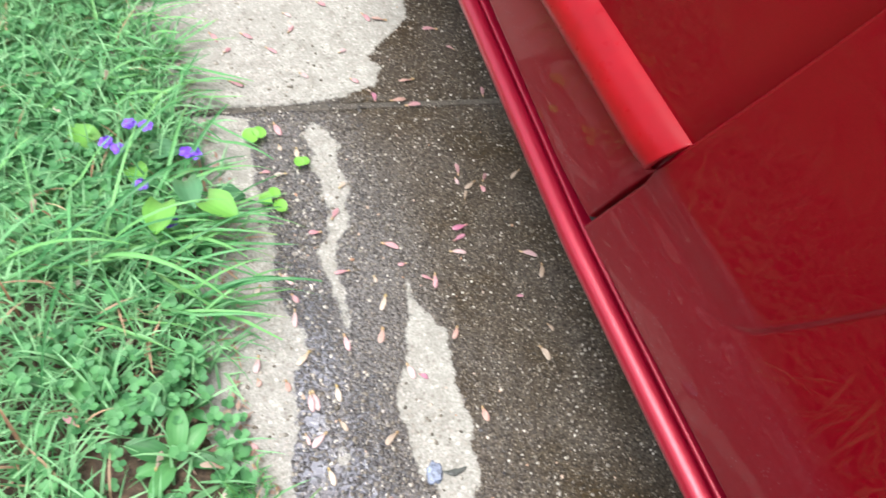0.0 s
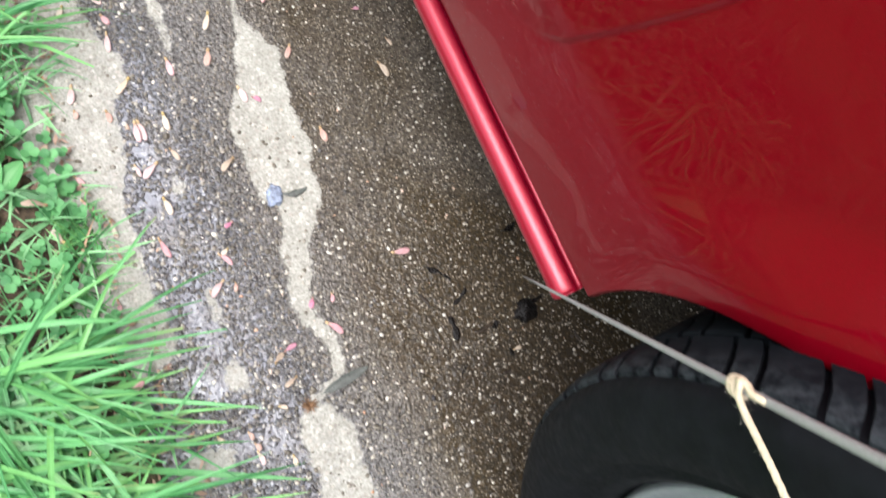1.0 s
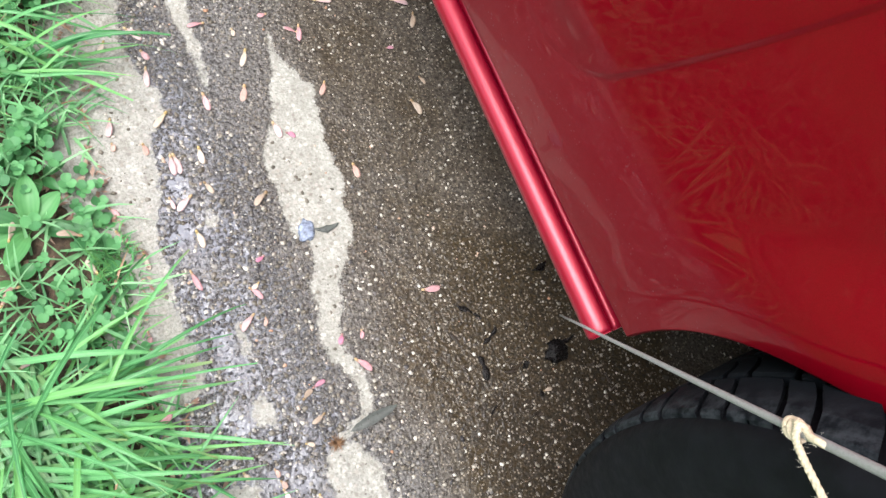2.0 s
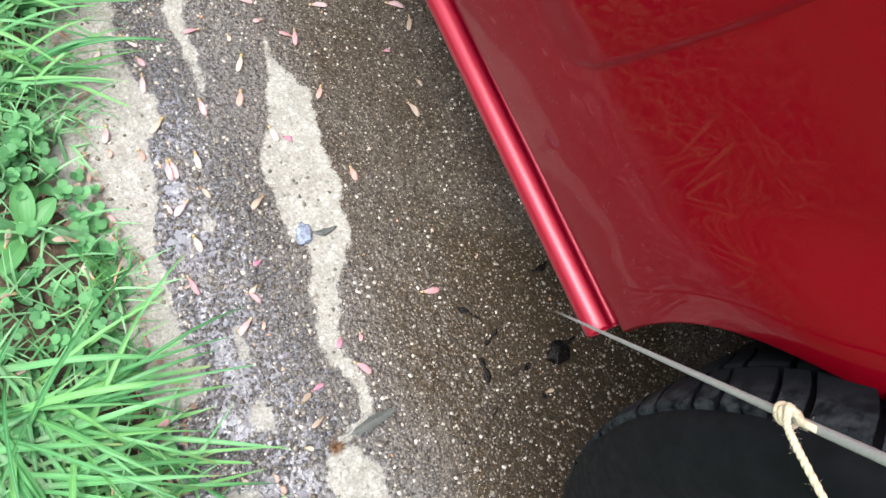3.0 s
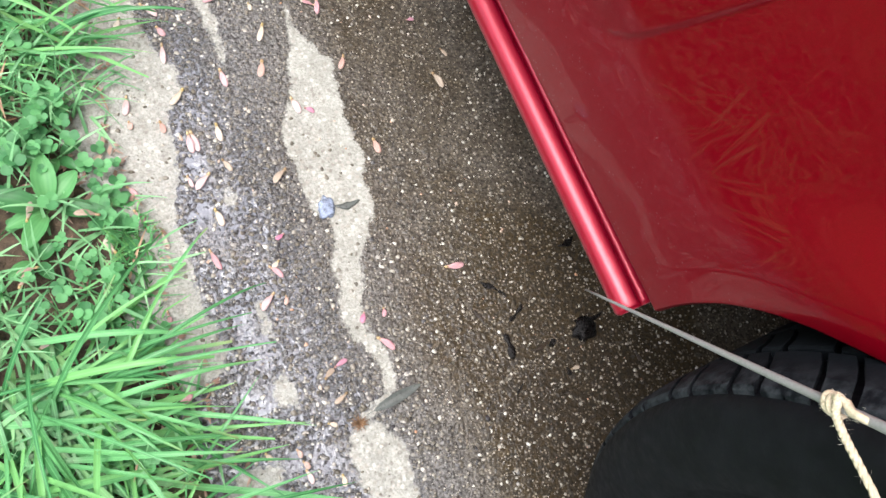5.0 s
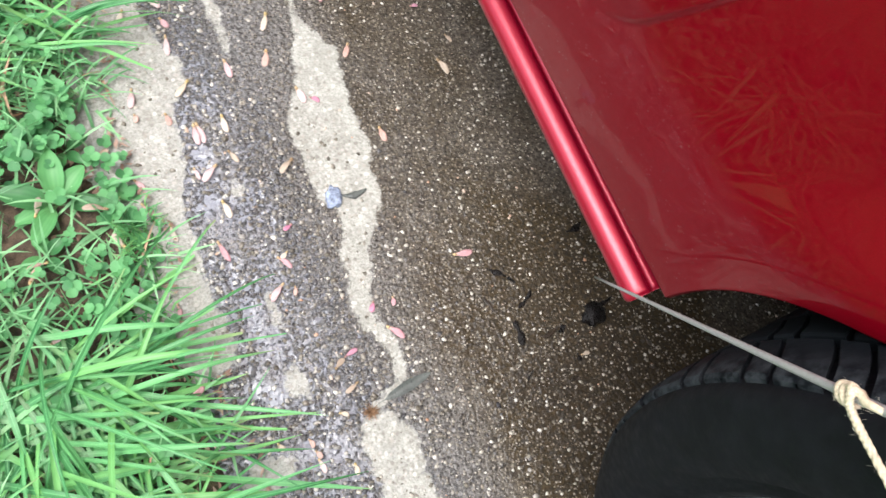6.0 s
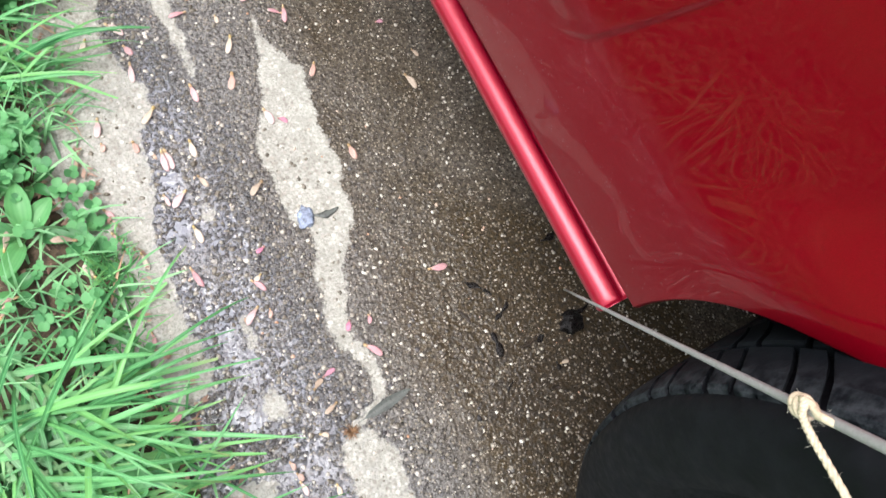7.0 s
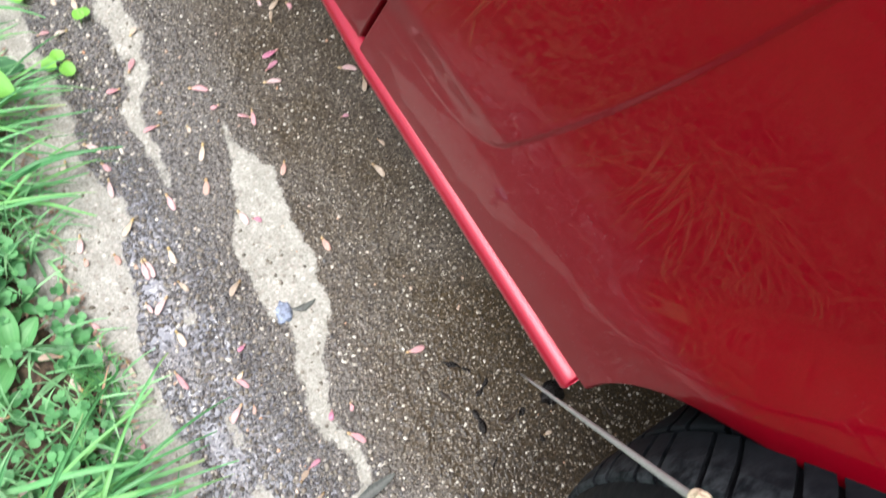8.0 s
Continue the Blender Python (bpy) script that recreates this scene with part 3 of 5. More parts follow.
def build_gravel():
    """Dark shiny stones packed in the worn strip beside the turf."""
    rng = np.random.default_rng(9)
    bm = bmesh.new()
    bmesh.ops.create_icosphere(bm, subdivisions=2, radius=1.0)
    unit = np.array([v.co[:] for v in bm.verts])
    tri = np.array([[v.index for v in f.verts] for f in bm.faces])
    bm.free()
    n = 6800
    x, y = rng.uniform(-0.30, -0.06, n), rng.uniform(-0.20, 0.74, n)
    chance = np.clip((-0.10 - x) / 0.07, 0.12, 0.8)
    keep = (dryness(x, y) < -0.003) & (rng.random(n) < chance) & ((wetfilm(x, y) < 0.95) | (rng.random(n) < 0.25))
    x, y = x[keep], y[keep]
    n = len(x)
    r = rng.uniform(0.0008, 0.0022, n)
    a, flat = rng.uniform(0, 6.28, n), rng.uniform(0.25, 0.55, n)
    bumps = 1 + 0.40 * np.sin(unit[None] @ rng.normal(0, 2.2, (n, 3, 2)) + rng.uniform(0, 6, (n, 1, 2))).sum(-1, keepdims=True) * 0.7
    p = unit[None] * bumps * r[:, None, None]
    p[:, :, 0] *= rng.uniform(0.8, 1.4, n)[:, None]
    px = p[:, :, 0] * np.cos(a)[:, None] - p[:, :, 1] * np.sin(a)[:, None] + x[:, None]
    py = p[:, :, 0] * np.sin(a)[:, None] + p[:, :, 1] * np.cos(a)[:, None] + y[:, None]
    pz = p[:, :, 2] * flat[:, None] - 0.0009
    verts = np.stack([px, py, pz], -1).reshape(-1, 3)
    faces = (tri[None] + (np.arange(n) * len(unit))[:, None, None]).reshape(-1, 3)
    ob = raw("gravel", verts.tolist(), faces.tolist(), M_GRAVEL, slab, "dark wet gravel packed in worn cement")
    return tagged(ob, kind="stuff")


build_gravel()


# ---- the car ----
WHEEL_Y, WHEEL_Z, TYRE_R = -0.390, 0.338, 0.338
ARCH_Y, ARCH_Z, ARCH_A, ARCH_B = -0.372, 0.261, 0.364, 0.350
SILL_Z, BELT_Z, TAIL_Y, NOSE_Y, CAR_W = 0.2715, 0.95, -1.15, 3.25, 1.70


def arch_half(z):
    k = (z - ARCH_Z) / ARCH_B
    return ARCH_A * math.sqrt(max(0.0, 1 - k * k)) if z > ARCH_Z else ARCH_A


def gap_y(z):
    """The rear door's shut line, which leans back as it rises."""
    return 0.316 - 0.36 * (z - 0.28) + 0.13 * max(0.0, z - 0.4) ** 2


def gap_half(z):
    """Half the open width of the shut line: wide low down, tight above the moulding."""
    return 0.0010 + 0.0026 * smooth01((0.407 - z) / 0.03)


def crease_y(z):
    """A pressed line on the quarter panel, upright above and turning forwards low down."""
    return 0.137 - 0.46 * (z - 0.405) + 0.40 * max(0.0, z - 0.405) ** 2


def crease_side(y, z):
    """Metres on the raised side of the pressed line (negative: outside)."""
    a, b = (y - crease_y(z)) * 0.91, z - 0.357
    r = 0.05
    if a < r and b < r:
        return r - math.hypot(r - a, r - b)
    return min(a, b)


def flank(z):
    """The section of the flank: it bows outwards low down and runs nearly plumb above."""
    u = min(z, 0.42) - 0.3155
    v = max(0.0, z - 0.42)
    return -0.0183 - 0.105 * u + 0.40 * u * u - 0.021 * v + 0.10 * v * v


def skin_x(y, z):
    reach = math.hypot((y - ARCH_Y) / ARCH_A, (z - ARCH_Z) / ARCH_B) - 1
    rolled = 0.005 * max(0.0, 1 - reach / 0.18) ** 2 * smooth01((z - 0.33) / 0.10)
    return flank(z) - 0.016 * smooth01((z - 0.33) / 0.15) * smooth01(1 - reach / 0.22) + rolled


def quarter_x(y, z):
    side = crease_side(y, z)
    d = min(1.0, max(0.0, side / 0.060))
    lift = 0.0022 * min(1.0, max(0.0, side / 0.0018)) + 0.0038 * (1 - (1 - d) ** 2)
    return skin_x(y, z) - lift * (0.12 + 0.88 * smooth01((z - 0.37) / 0.05))


def sheet(rows, cols, left, right, z0, z1, surface, flange_left=0.0, flange_right=0.0, flange_low=0.0, climb=0.0):
    """A pressed panel between two edges, with turned-in flanges."""
    verts = []
    for i in range(rows):
        z = z0 + (z1 - z0) * i / (rows - 1)
        a, b = left(z), right(z)
        line = []
        for j in range(cols):
            y = a + (b - a) * j / (cols - 1)
            h = z + climb * max(0.0, min(y, 0.85) - 0.38) * max(0.0, 1 - (z - z0) / 0.12)
            line.append((surface(y, h), y, h))
        if flange_left:
            x, y, h = line[0]
            line = [(x + flange_left, y - 0.003, h), (x + 0.004, y - 0.0025, h)] + [(x + 0.0008, y - 0.0008, h)] + line
        if flange_right:
            x, y, h = line[-1]
            line = line + [(x + 0.001, y + 0.0008, h), (x + 0.004, y + 0.0015, h), (x + flange_right, y + 0.0015, h)]
        verts += line
    wide = len(verts) // rows
    faces = grid_faces(rows, wide)
    if flange_low:
        low = [(x + dx, y, z + dz) for dx, dz in ((flange_low, 0.002), (0.003, -0.0028), (0.0, -0.0015)) for x, y, z in verts[:wide]]
        verts = low + verts
        faces = grid_faces(rows + 3, wide)
    return verts, faces


def merge(*pieces):
    verts, faces = [], []
    for v, f in pieces:
        k = len(verts)
        verts += v
        faces += [tuple(i + k for i in q) for q in f]
    return verts, faces


car = new("car")
tagged(car, "red parked saloon car with dusty glossy paint", "car")

top_of_arch = ARCH_Z + ARCH_B
split = 0.012


def ridge(z):
    """The pressed line as an edge of the mesh."""
    return crease_y(max(z, 0.407))


quarter = raw("quarter_panel", *merge(
    sheet(150, 40, lambda z: ARCH_Y + arch_half(z), lambda z: split, SILL_Z, top_of_arch, quarter_x, 0.022, 0.0, 0.015),
    sheet(150, 50, lambda z: split, ridge, SILL_Z, top_of_arch, quarter_x, 0.0, 0.0, 0.015),
    sheet(150, 80, ridge, lambda z: gap_y(z) - gap_half(z), SILL_Z, top_of_arch, quarter_x, 0.0, 0.02, 0.015),
    sheet(60, 12, lambda z: TAIL_Y, lambda z: ARCH_Y - arch_half(z), SILL_Z, top_of_arch, quarter_x, 0.0, 0.022),
    sheet(110, 40, lambda z: ARCH_Y, lambda z: split, top_of_arch, BELT_Z, quarter_x),
    sheet(110, 50, lambda z: split, ridge, top_of_arch, BELT_Z, quarter_x),
    sheet(110, 80, ridge, lambda z: gap_y(z) - gap_half(z), top_of_arch, BELT_Z, quarter_x, 0.0, 0.02),
    sheet(40, 16, lambda z: TAIL_Y, lambda z: ARCH_Y, top_of_arch, BELT_Z, quarter_x)), M_PAINT, car, "dusty red rear quarter panel with a pressed line")
weld = bmesh.new()
weld.from_mesh(quarter.data)
bmesh.ops.remove_doubles(weld, verts=weld.verts[:], dist=0.0002)
weld.to_mesh(quarter.data)
weld.free()

door = raw("rear_door", *sheet(70, 40, lambda z: gap_y(z) + gap_half(z), lambda z: 1.22, SILL_Z + 0.017, BELT_Z, skin_x, 0.02, 0.02, 0.015, 0.17), M_PAINT, car, "closed red rear door")
FRONT_Y = 2.35
front_side = raw("front_side", *merge(
    sheet(50, 20, lambda z: 1.225, lambda z: FRONT_Y - arch_half(z), SILL_Z + 0.012, top_of_arch, skin_x, 0.02, 0.02),
    sheet(50, 16, lambda z: FRONT_Y + arch_half(z), lambda z: NOSE_Y, SILL_Z + 0.012, top_of_arch, skin_x, 0.02, 0.0),
    sheet(20, 20, lambda z: 1.225, lambda z: FRONT_Y, top_of_arch, BELT_Z, skin_x, 0.02, 0.0),
    sheet(20, 16, lambda z: FRONT_Y, lambda z: NOSE_Y, top_of_arch, BELT_Z, skin_x)), M_PAINT, car, "red front door and wing")


# black strip added behind the shut line to paint in the gap's shade
gap_strip = [(skin_x(gap_y(z), z) + 0.009, gap_y(z) + dy, z) for z in [SILL_Z + 0.012 * i for i in range(57)] for dy in (-0.014, 0.014)]
raw("door_seal", gap_strip, grid_faces(57, 2), M_BLACK, car, "black strip added for the shade inside the shut line")


def build_moulding():
    """A half-round rubbing strip along the door, cut off along the shut line."""
    rows = []
    steps = 40
    section = [(0.002, -0.024), (-0.008, -0.0235), (-0.017, -0.021), (-0.0225, -0.0155), (-0.0245, -0.008), (-0.0230, 0.001), (-0.0180, 0.008), (-0.0110, 0.015), (-0.004, 0.0195), (0.003, 0.0215)]
    for i in range(steps):
        t = i / (steps - 1)
        row = []
        for dx, dz in section:
            z = 0.424 + dz
            y0 = gap_y(z) + 0.0015
            y = y0 + (1.21 - y0) * t ** 2.2
            round_end = 0.66 + 0.10 * smooth01((y - y0) / 0.02)
            row.append((skin_x(y, z) + dx * round_end + (0 if i else 0.006), y, z))
        rows += row
    return raw("door_moulding", rows, grid_faces(steps, len(section)), M_STRIP, door, "bright red half-round rubbing strip")


build_moulding()


def build_sill():
    """The rolled lip of the sill under the doors, ended square at the wheel arch."""
    section = [(0.120, 0.2020), (0.060, 0.2020), (0.0330, 0.2020), (0.0305, 0.2019), (0.0285, 0.2016), (0.0262, 0.2010), (0.0246, 0.2000), (0.0238, 0.1984), (0.0233, 0.1966), (0.0226, 0.1960), (0.0219, 0.1970), (0.0214, 0.1992), (0.0205, 0.2004), (0.0190, 0.2003), (0.0170, 0.1996), (0.0150, 0.1988), (0.0130, 0.1979), (0.0110, 0.1968), (0.0094, 0.1957), (0.0080, 0.1944), (0.0069, 0.1928), (0.0061, 0.1908), (0.0058, 0.1885)]
    section += [(0.0062, 0.1840), (0.0080, 0.1795), (0.012, 0.176), (0.025, 0.172), (0.06, 0.170), (0.15, 0.170)]
    ys = [0.000, 0.0012, 0.0035] + [0.01 + 0.0325 * i for i in range(60)]
    verts = []
    for i, y in enumerate(ys):
        small = (0.0032, 0.0010, 0.0)[i] if i < 3 else 0.0
        for x, z in section:
            shrink = small * (1 if x < 0.02 else 0.4)
            verts.append((x + shrink + 0.020 * min(y, 0.7) + 0.05 * max(0.0, min(y, 0.8) - 0.35), y, z - small * (0.6 if z > 0.185 else -0.6)))
    faces = grid_faces(len(ys), len(section)) + [tuple(range(len(section)))]
    return raw("sill", verts, faces, M_PAINT_LIT, car, "narrow rolled red sill below the panel, shiny along its ridge")


build_sill()


def build_shell():
    """The rest of the body: floor, far side, ends, bonnet, boot lid and roof."""
    def cap(y):
        end = min(y - TAIL_Y, NOSE_Y - y)
        return 0.06 * (1 - smooth01(end / 0.35))
    ys = [TAIL_Y + (NOSE_Y - TAIL_Y) * i / 44 for i in range(45)]
    verts = []
    for y in ys:
        c = cap(y)
        deck = BELT_Z - 0.10 * smooth01((y - 2.0) / 1.2)
        ring = [(skin_x(y, BELT_Z), BELT_Z - c), (0.10, deck + 0.03 - c), (CAR_W / 2, deck + 0.06 - c), (CAR_W - 0.10, deck + 0.03 - c), (CAR_W, BELT_Z - 0.05 - c), (CAR_W + 0.03, 0.6), (CAR_W, 0.27)]
        verts += [(x, y, z) for x, z in ring]
    raw("body_shell", verts, grid_faces(len(ys), 7), M_PAINT, car, "red boot lid, bonnet and far flank")
    floor_verts = [(0.06, 0.01, 0.235), (CAR_W - 0.05, 0.01, 0.235), (CAR_W - 0.05, 2.0, 0.235), (0.06, 2.0, 0.235), (0.20, -1.1, 0.32), (CAR_W - 0.25, -1.1, 0.32), (CAR_W - 0.25, 0.01, 0.24), (0.20, 0.01, 0.24), (0.2, 2.0, 0.235), (1.5, 2.0, 0.235), (1.5, 3.2, 0.25), (0.2, 3.2, 0.25)]
    raw("underfloor", floor_verts, [(0, 1, 2, 3), (4, 5, 6, 7), (8, 9, 10, 11)], M_BLACK, car, "black underfloor", smooth=False)
    for name, y in (("rear_bumper", TAIL_Y), ("front_bumper", NOSE_Y)):
        bow = -0.08 if y < 0 else 0.10
        deck = BELT_Z - (0.10 if y > 0 else 0.0)
        xs = [skin_x(y, 0.5) + (CAR_W + 0.02 - skin_x(y, 0.5)) * j / 24 for j in range(25)]
        tops = np.interp(xs, (-0.03, 0.10, CAR_W / 2, CAR_W - 0.10, CAR_W + 0.02), (BELT_Z - 0.06, deck - 0.03, deck, deck - 0.03, BELT_Z - 0.11))
        rows = []
        for f, k in ((0.0, 0.6), (0.08, 1.0), (0.35, 1.1), (0.65, 0.9), (0.88, 0.5), (1.0, 0.0)):
            rows += [(x, y + bow * k * (1 - (2 * j / 24 - 1) ** 4), 0.25 + (top + 0.002 - 0.25) * f) for j, (x, top) in enumerate(zip(xs, tops))]
        raw(name, rows, grid_faces(6, 25), M_PAINT, car)
    # glasshouse
    rows = []
    for z, y0, y1, inset in ((0.95, -0.75, 2.15, 0.03), (1.15, -0.45, 1.75, 0.09), (1.34, -0.10, 1.35, 0.17)):
        rows += [(inset, y0, z), (inset, (y0 + y1) / 2, z), (inset, y1, z), (CAR_W - inset, y1, z), (CAR_W - inset, (y0 + y1) / 2, z), (CAR_W - inset, y0, z)]
    raw("window_band", rows, grid_faces(3, 6, True), M_GLASS, car, "dark window glass", smooth=False)
    roof = []
    for i, (k, z) in enumerate(((0.0, 1.34), (0.04, 1.375), (0.2, 1.40))):
        roof += [(0.17 + k * 1.2, -0.10 + k, z), (0.17 + k * 1.2, 1.35 - k, z), (CAR_W - 0.17 - k * 1.2, 1.35 - k, z), (CAR_W - 0.17 - k * 1.2, -0.10 + k, z)]
    raw("roof", roof, grid_faces(3, 4, True) + [(8, 9, 10, 11)], M_PAINT, car)


build_shell()


def build_liner(y):
    """The black tub inside a wheel arch."""
    verts = []
    for x in (0.012, 0.06, 0.16, 0.30):
        for k in range(33):
            a = math.pi * (0.02 + 0.96 * k / 32)
            verts.append((x - 0.045 * math.sin(a) * (x < 0.02), y + 0.378 * math.cos(a), 0.264 + 0.366 * math.sin(a)))
    return raw("wheel_liner", verts, grid_faces(4, 33), M_BLACK, car, "black wheel arch liner")


build_liner(ARCH_Y)
build_liner(FRONT_Y)


def build_wheel(at):
    wheel = new("wheel")
    wheel.parent = car
    cx, cy, cz = at
    r = TYRE_R
    case = [(0.024, r - 0.0860), (0.012, r - 0.0835), (0.000, r - 0.0815), (-0.0075, r - 0.0790), (-0.0110, r - 0.0765), (-0.0160, r - 0.0715), (-0.0152, r - 0.0700), (-0.0195, r - 0.0675), (-0.0187, r - 0.0655), (-0.0225, r - 0.0630), (-0.0218, r - 0.0612), (-0.0252, r - 0.0580), (-0.0280, r - 0.0460), (-0.0272, r - 0.034), (-0.0245, r - 0.023), (-0.0205, r - 0.0145), (-0.0150, r - 0.0095), (-0.004, r - 0.0070),
            (0.03, r - 0.007), (0.10, r - 0.0068), (0.165, r - 0.008), (0.185, r - 0.02), (0.195, r - 0.045), (0.185, r - 0.075), (0.17, r - 0.088)]
    tyre = raw("tyre", *lathe(case, (cx, cy, cz), 128), M_RUBBER, wheel, "worn black tyre with a smooth flank")
    # tread blocks, row by row, slanted across the crown
    verts, faces, scuffs = [], [], []

    def block(x0, x1, a0, a1, skew, low, high):
        k = len(verts)
        n = 3
        for i, (f, rr) in enumerate(((0.0, low), (0.0, high - 0.0012), (0.06, high), (0.35, high), (0.65, high), (0.94, high), (1.0, high - 0.0012), (1.0, low))):
            for j in range(n):
                s = j / (n - 1)
                x = x0 + (x1 - x0) * f
                a = a0 + (a1 - a0) * s + skew * f * (0.45 + 0.55 * f)
                drop = shoulder(x)
                rad = rr - drop
                verts.append((cx + x, cy + rad * math.cos(a), cz + rad * math.sin(a)))
                scuffs.append(1.0 if x < -0.007 else 0.45 if x < 0.004 else 0.06)
        for q in grid_faces(8, n):
            faces.append(tuple(v + k for v in q))
        for j in (0, n - 1):
            faces.append(tuple(k + i * n + j for i in range(8)))

    def shoulder(x):
        over = max(0.0, 0.012 - x)
        return 9.0 * over * over

    count = 108
    for row, (x0, x1, skew, lead, fill) in enumerate(((-0.011, 0.030, -0.085, 0.0, 0.86), (0.0335, 0.072, -0.085, -0.07, 0.84), (0.0765, 0.104, 0.06, -0.12, 0.84), (0.1085, 0.160, 0.05, 0.01, 0.80))):
        for k in range(count):
            a = 2 * math.pi * (k + 0.12 * math.sin(k * 2.1)) / count + lead
            block(x0, x1, a, a + 2 * math.pi * fill / count, skew, r - 0.0095, r)
    tread = raw("tread", verts, faces, M_TREAD, wheel, "worn grey tread blocks with slanted grooves", smooth=False)
    tread.data.attributes.new("wear", "FLOAT", "POINT").data.foreach_set("value", np.array(scuffs, np.float32))
    rim = raw("rim", *lathe([(0.020, r - 0.0820), (0.008, r - 0.0850), (0.0020, r - 0.0865), (0.0005, r - 0.0885), (0.0015, r - 0.0915), (0.005, r - 0.0950), (0.009, r - 0.1010), (0.011, r - 0.112), (0.008, r - 0.14), (0.006, r - 0.19), (0.004, r - 0.24), (0.0, 0.03), (0.0, 0.001)][::-1], (cx, cy, cz), 96), M_ALLOY, wheel, "dull silver-grey wheel rim")
    return wheel


WHEEL_X = -0.060
build_wheel((WHEEL_X, WHEEL_Y, WHEEL_Z))
build_wheel((-0.02, FRONT_Y, WHEEL_Z))


def far_wheel(y):
    build_wheel((CAR_W - 0.20, y, WHEEL_Z))


far_wheel(WHEEL_Y)
far_wheel(FRONT_Y)


# ---- the rod and its twine ----
ROD_LOW, ROD_HIGH = Vector((-0.035, 0.027, 0.233)), Vector((-0.098, -0.090, 0.521))


def on_rod(t):
    return ROD_LOW + (ROD_HIGH - ROD_LOW) * t


def build_rod():
    ts = [0.0, 0.1, 0.25, 0.45, 0.7, 1.0, 1.4, 1.9, 2.4]
    rod = raw("thin_rod", *tube([on_rod(t) for t in ts], [0.0007, 0.0010, 0.0012, 0.0015, 0.0019, 0.0023, 0.0027, 0.0031, 0.0035], 14), M_ROD)
    return tagged(rod, "thin tapering grey rod leaning on the car sill", "rod")


build_rod()


def build_twine():
    rng = random.Random(8)
    twine = new("twine")
    tagged(twine, "frayed cream jute twine knotted on the grey rod", "twine")
    axis = (ROD_HIGH - ROD_LOW).normalized()
    knot = on_rod(0.875)
    u = axis.cross(Vector((0, 0, 1))).normalized()
    v = axis.cross(u)
    loops = []
    for turn in range(2):
        pts = []
        for k in range(25):
            a = 2 * math.pi * k / 24 + turn
            pts.append(knot + axis * (0.0034 * turn - 0.002 + 0.0020 * math.sin(a)) + (u * math.cos(a) + v * math.sin(a)) * (0.0036 + 0.0003 * turn))
        loops.append(tube(pts, [0.0017] * 25, 8))
    top = knot + Vector((-0.003, 0.003, 0.007))
    spur = [top, top + axis * 0.004 + Vector((0.003, -0.002, -0.003)), knot + axis * 0.011 + Vector((-0.003, 0.001, 0.003)), knot + axis * 0.019 + Vector((-0.002, 0.0, 0.002)), knot + axis * 0.024 + Vector((0.001, -0.001, -0.003))]
    loops.append(tube(spur, [0.0020, 0.0021, 0.0019, 0.0016, 0.0008], 8))
    raw("knot", *merge(*loops), M_TWINE, twine, "tight double knot with a frayed end")
    start = top
    stops = [start + Vector((0.003, 0.000, -0.005)), start, start + Vector((-0.002, -0.005, -0.003)), start + Vector((-0.002, -0.014, -0.005)), start + Vector((-0.0015, -0.028, -0.006)), start + Vector((-0.003, -0.048, -0.005)), start + Vector((-0.006, -0.080, -0.005)), start + Vector((-0.01, -0.12, -0.02))]
    path = []
    for a, b, c, d in zip([stops[0]] + stops, stops, stops[1:], stops[2:] + [stops[-1]]):
        for k in range(14):
            t = k / 14
            path.append(0.5 * ((2 * b) + (c - a) * t + (2 * a - 5 * b + 4 * c - d) * t * t + (3 * b - a - 3 * c + d) * t ** 3))
    strands = []
    for s in range(3):
        pts = []
        for i, p in enumerate(path):
            way = (path[min(i + 1, len(path) - 1)] - path[max(i - 1, 0)]).normalized()
            e = way.cross(Vector((0.2, 0.3, 0.9))).normalized()
            g = way.cross(e)
            a = i * 0.62 + s * 2.094
            pts.append(p + (e * math.cos(a) + g * math.sin(a)) * 0.0008)
        strands.append(tube(pts, [0.00112] * len(pts), 7))
    raw("cord", *merge(*strands), M_TWINE, twine, "three-ply cord hanging loose")
    hairs = []
    for k in range(300):
        p = path[int(rng.random() ** 1.3 * (len(path) - 1))] if k > 60 else knot + axis * rng.uniform(-0.004, 0.016) + Vector((rng.gauss(-0.002, 0.0015), rng.gauss(0, 0.0015), rng.gauss(0.001, 0.0015)))
        d = Vector((rng.gauss(0, 1), rng.gauss(0, 1), rng.gauss(0, 1))).normalized()
        w = Vector((rng.gauss(0, 1), rng.gauss(0, 1), rng.gauss(0, 1))).normalized()
        length = rng.uniform(0.0010, 0.0034)
        hairs.append(tube([p, p + d * length * 0.35, p + (d + w * 0.5) * length * 0.65, p + (d * 0.7 + w * 1.1) * length * 0.9], [0.00005, 0.00004, 0.00004, 0.00002], 3))
    tagged(raw("fray", *merge(*hairs), M_FUZZ, twine, "loose pale fibres"), kind="stuff")


build_twine()


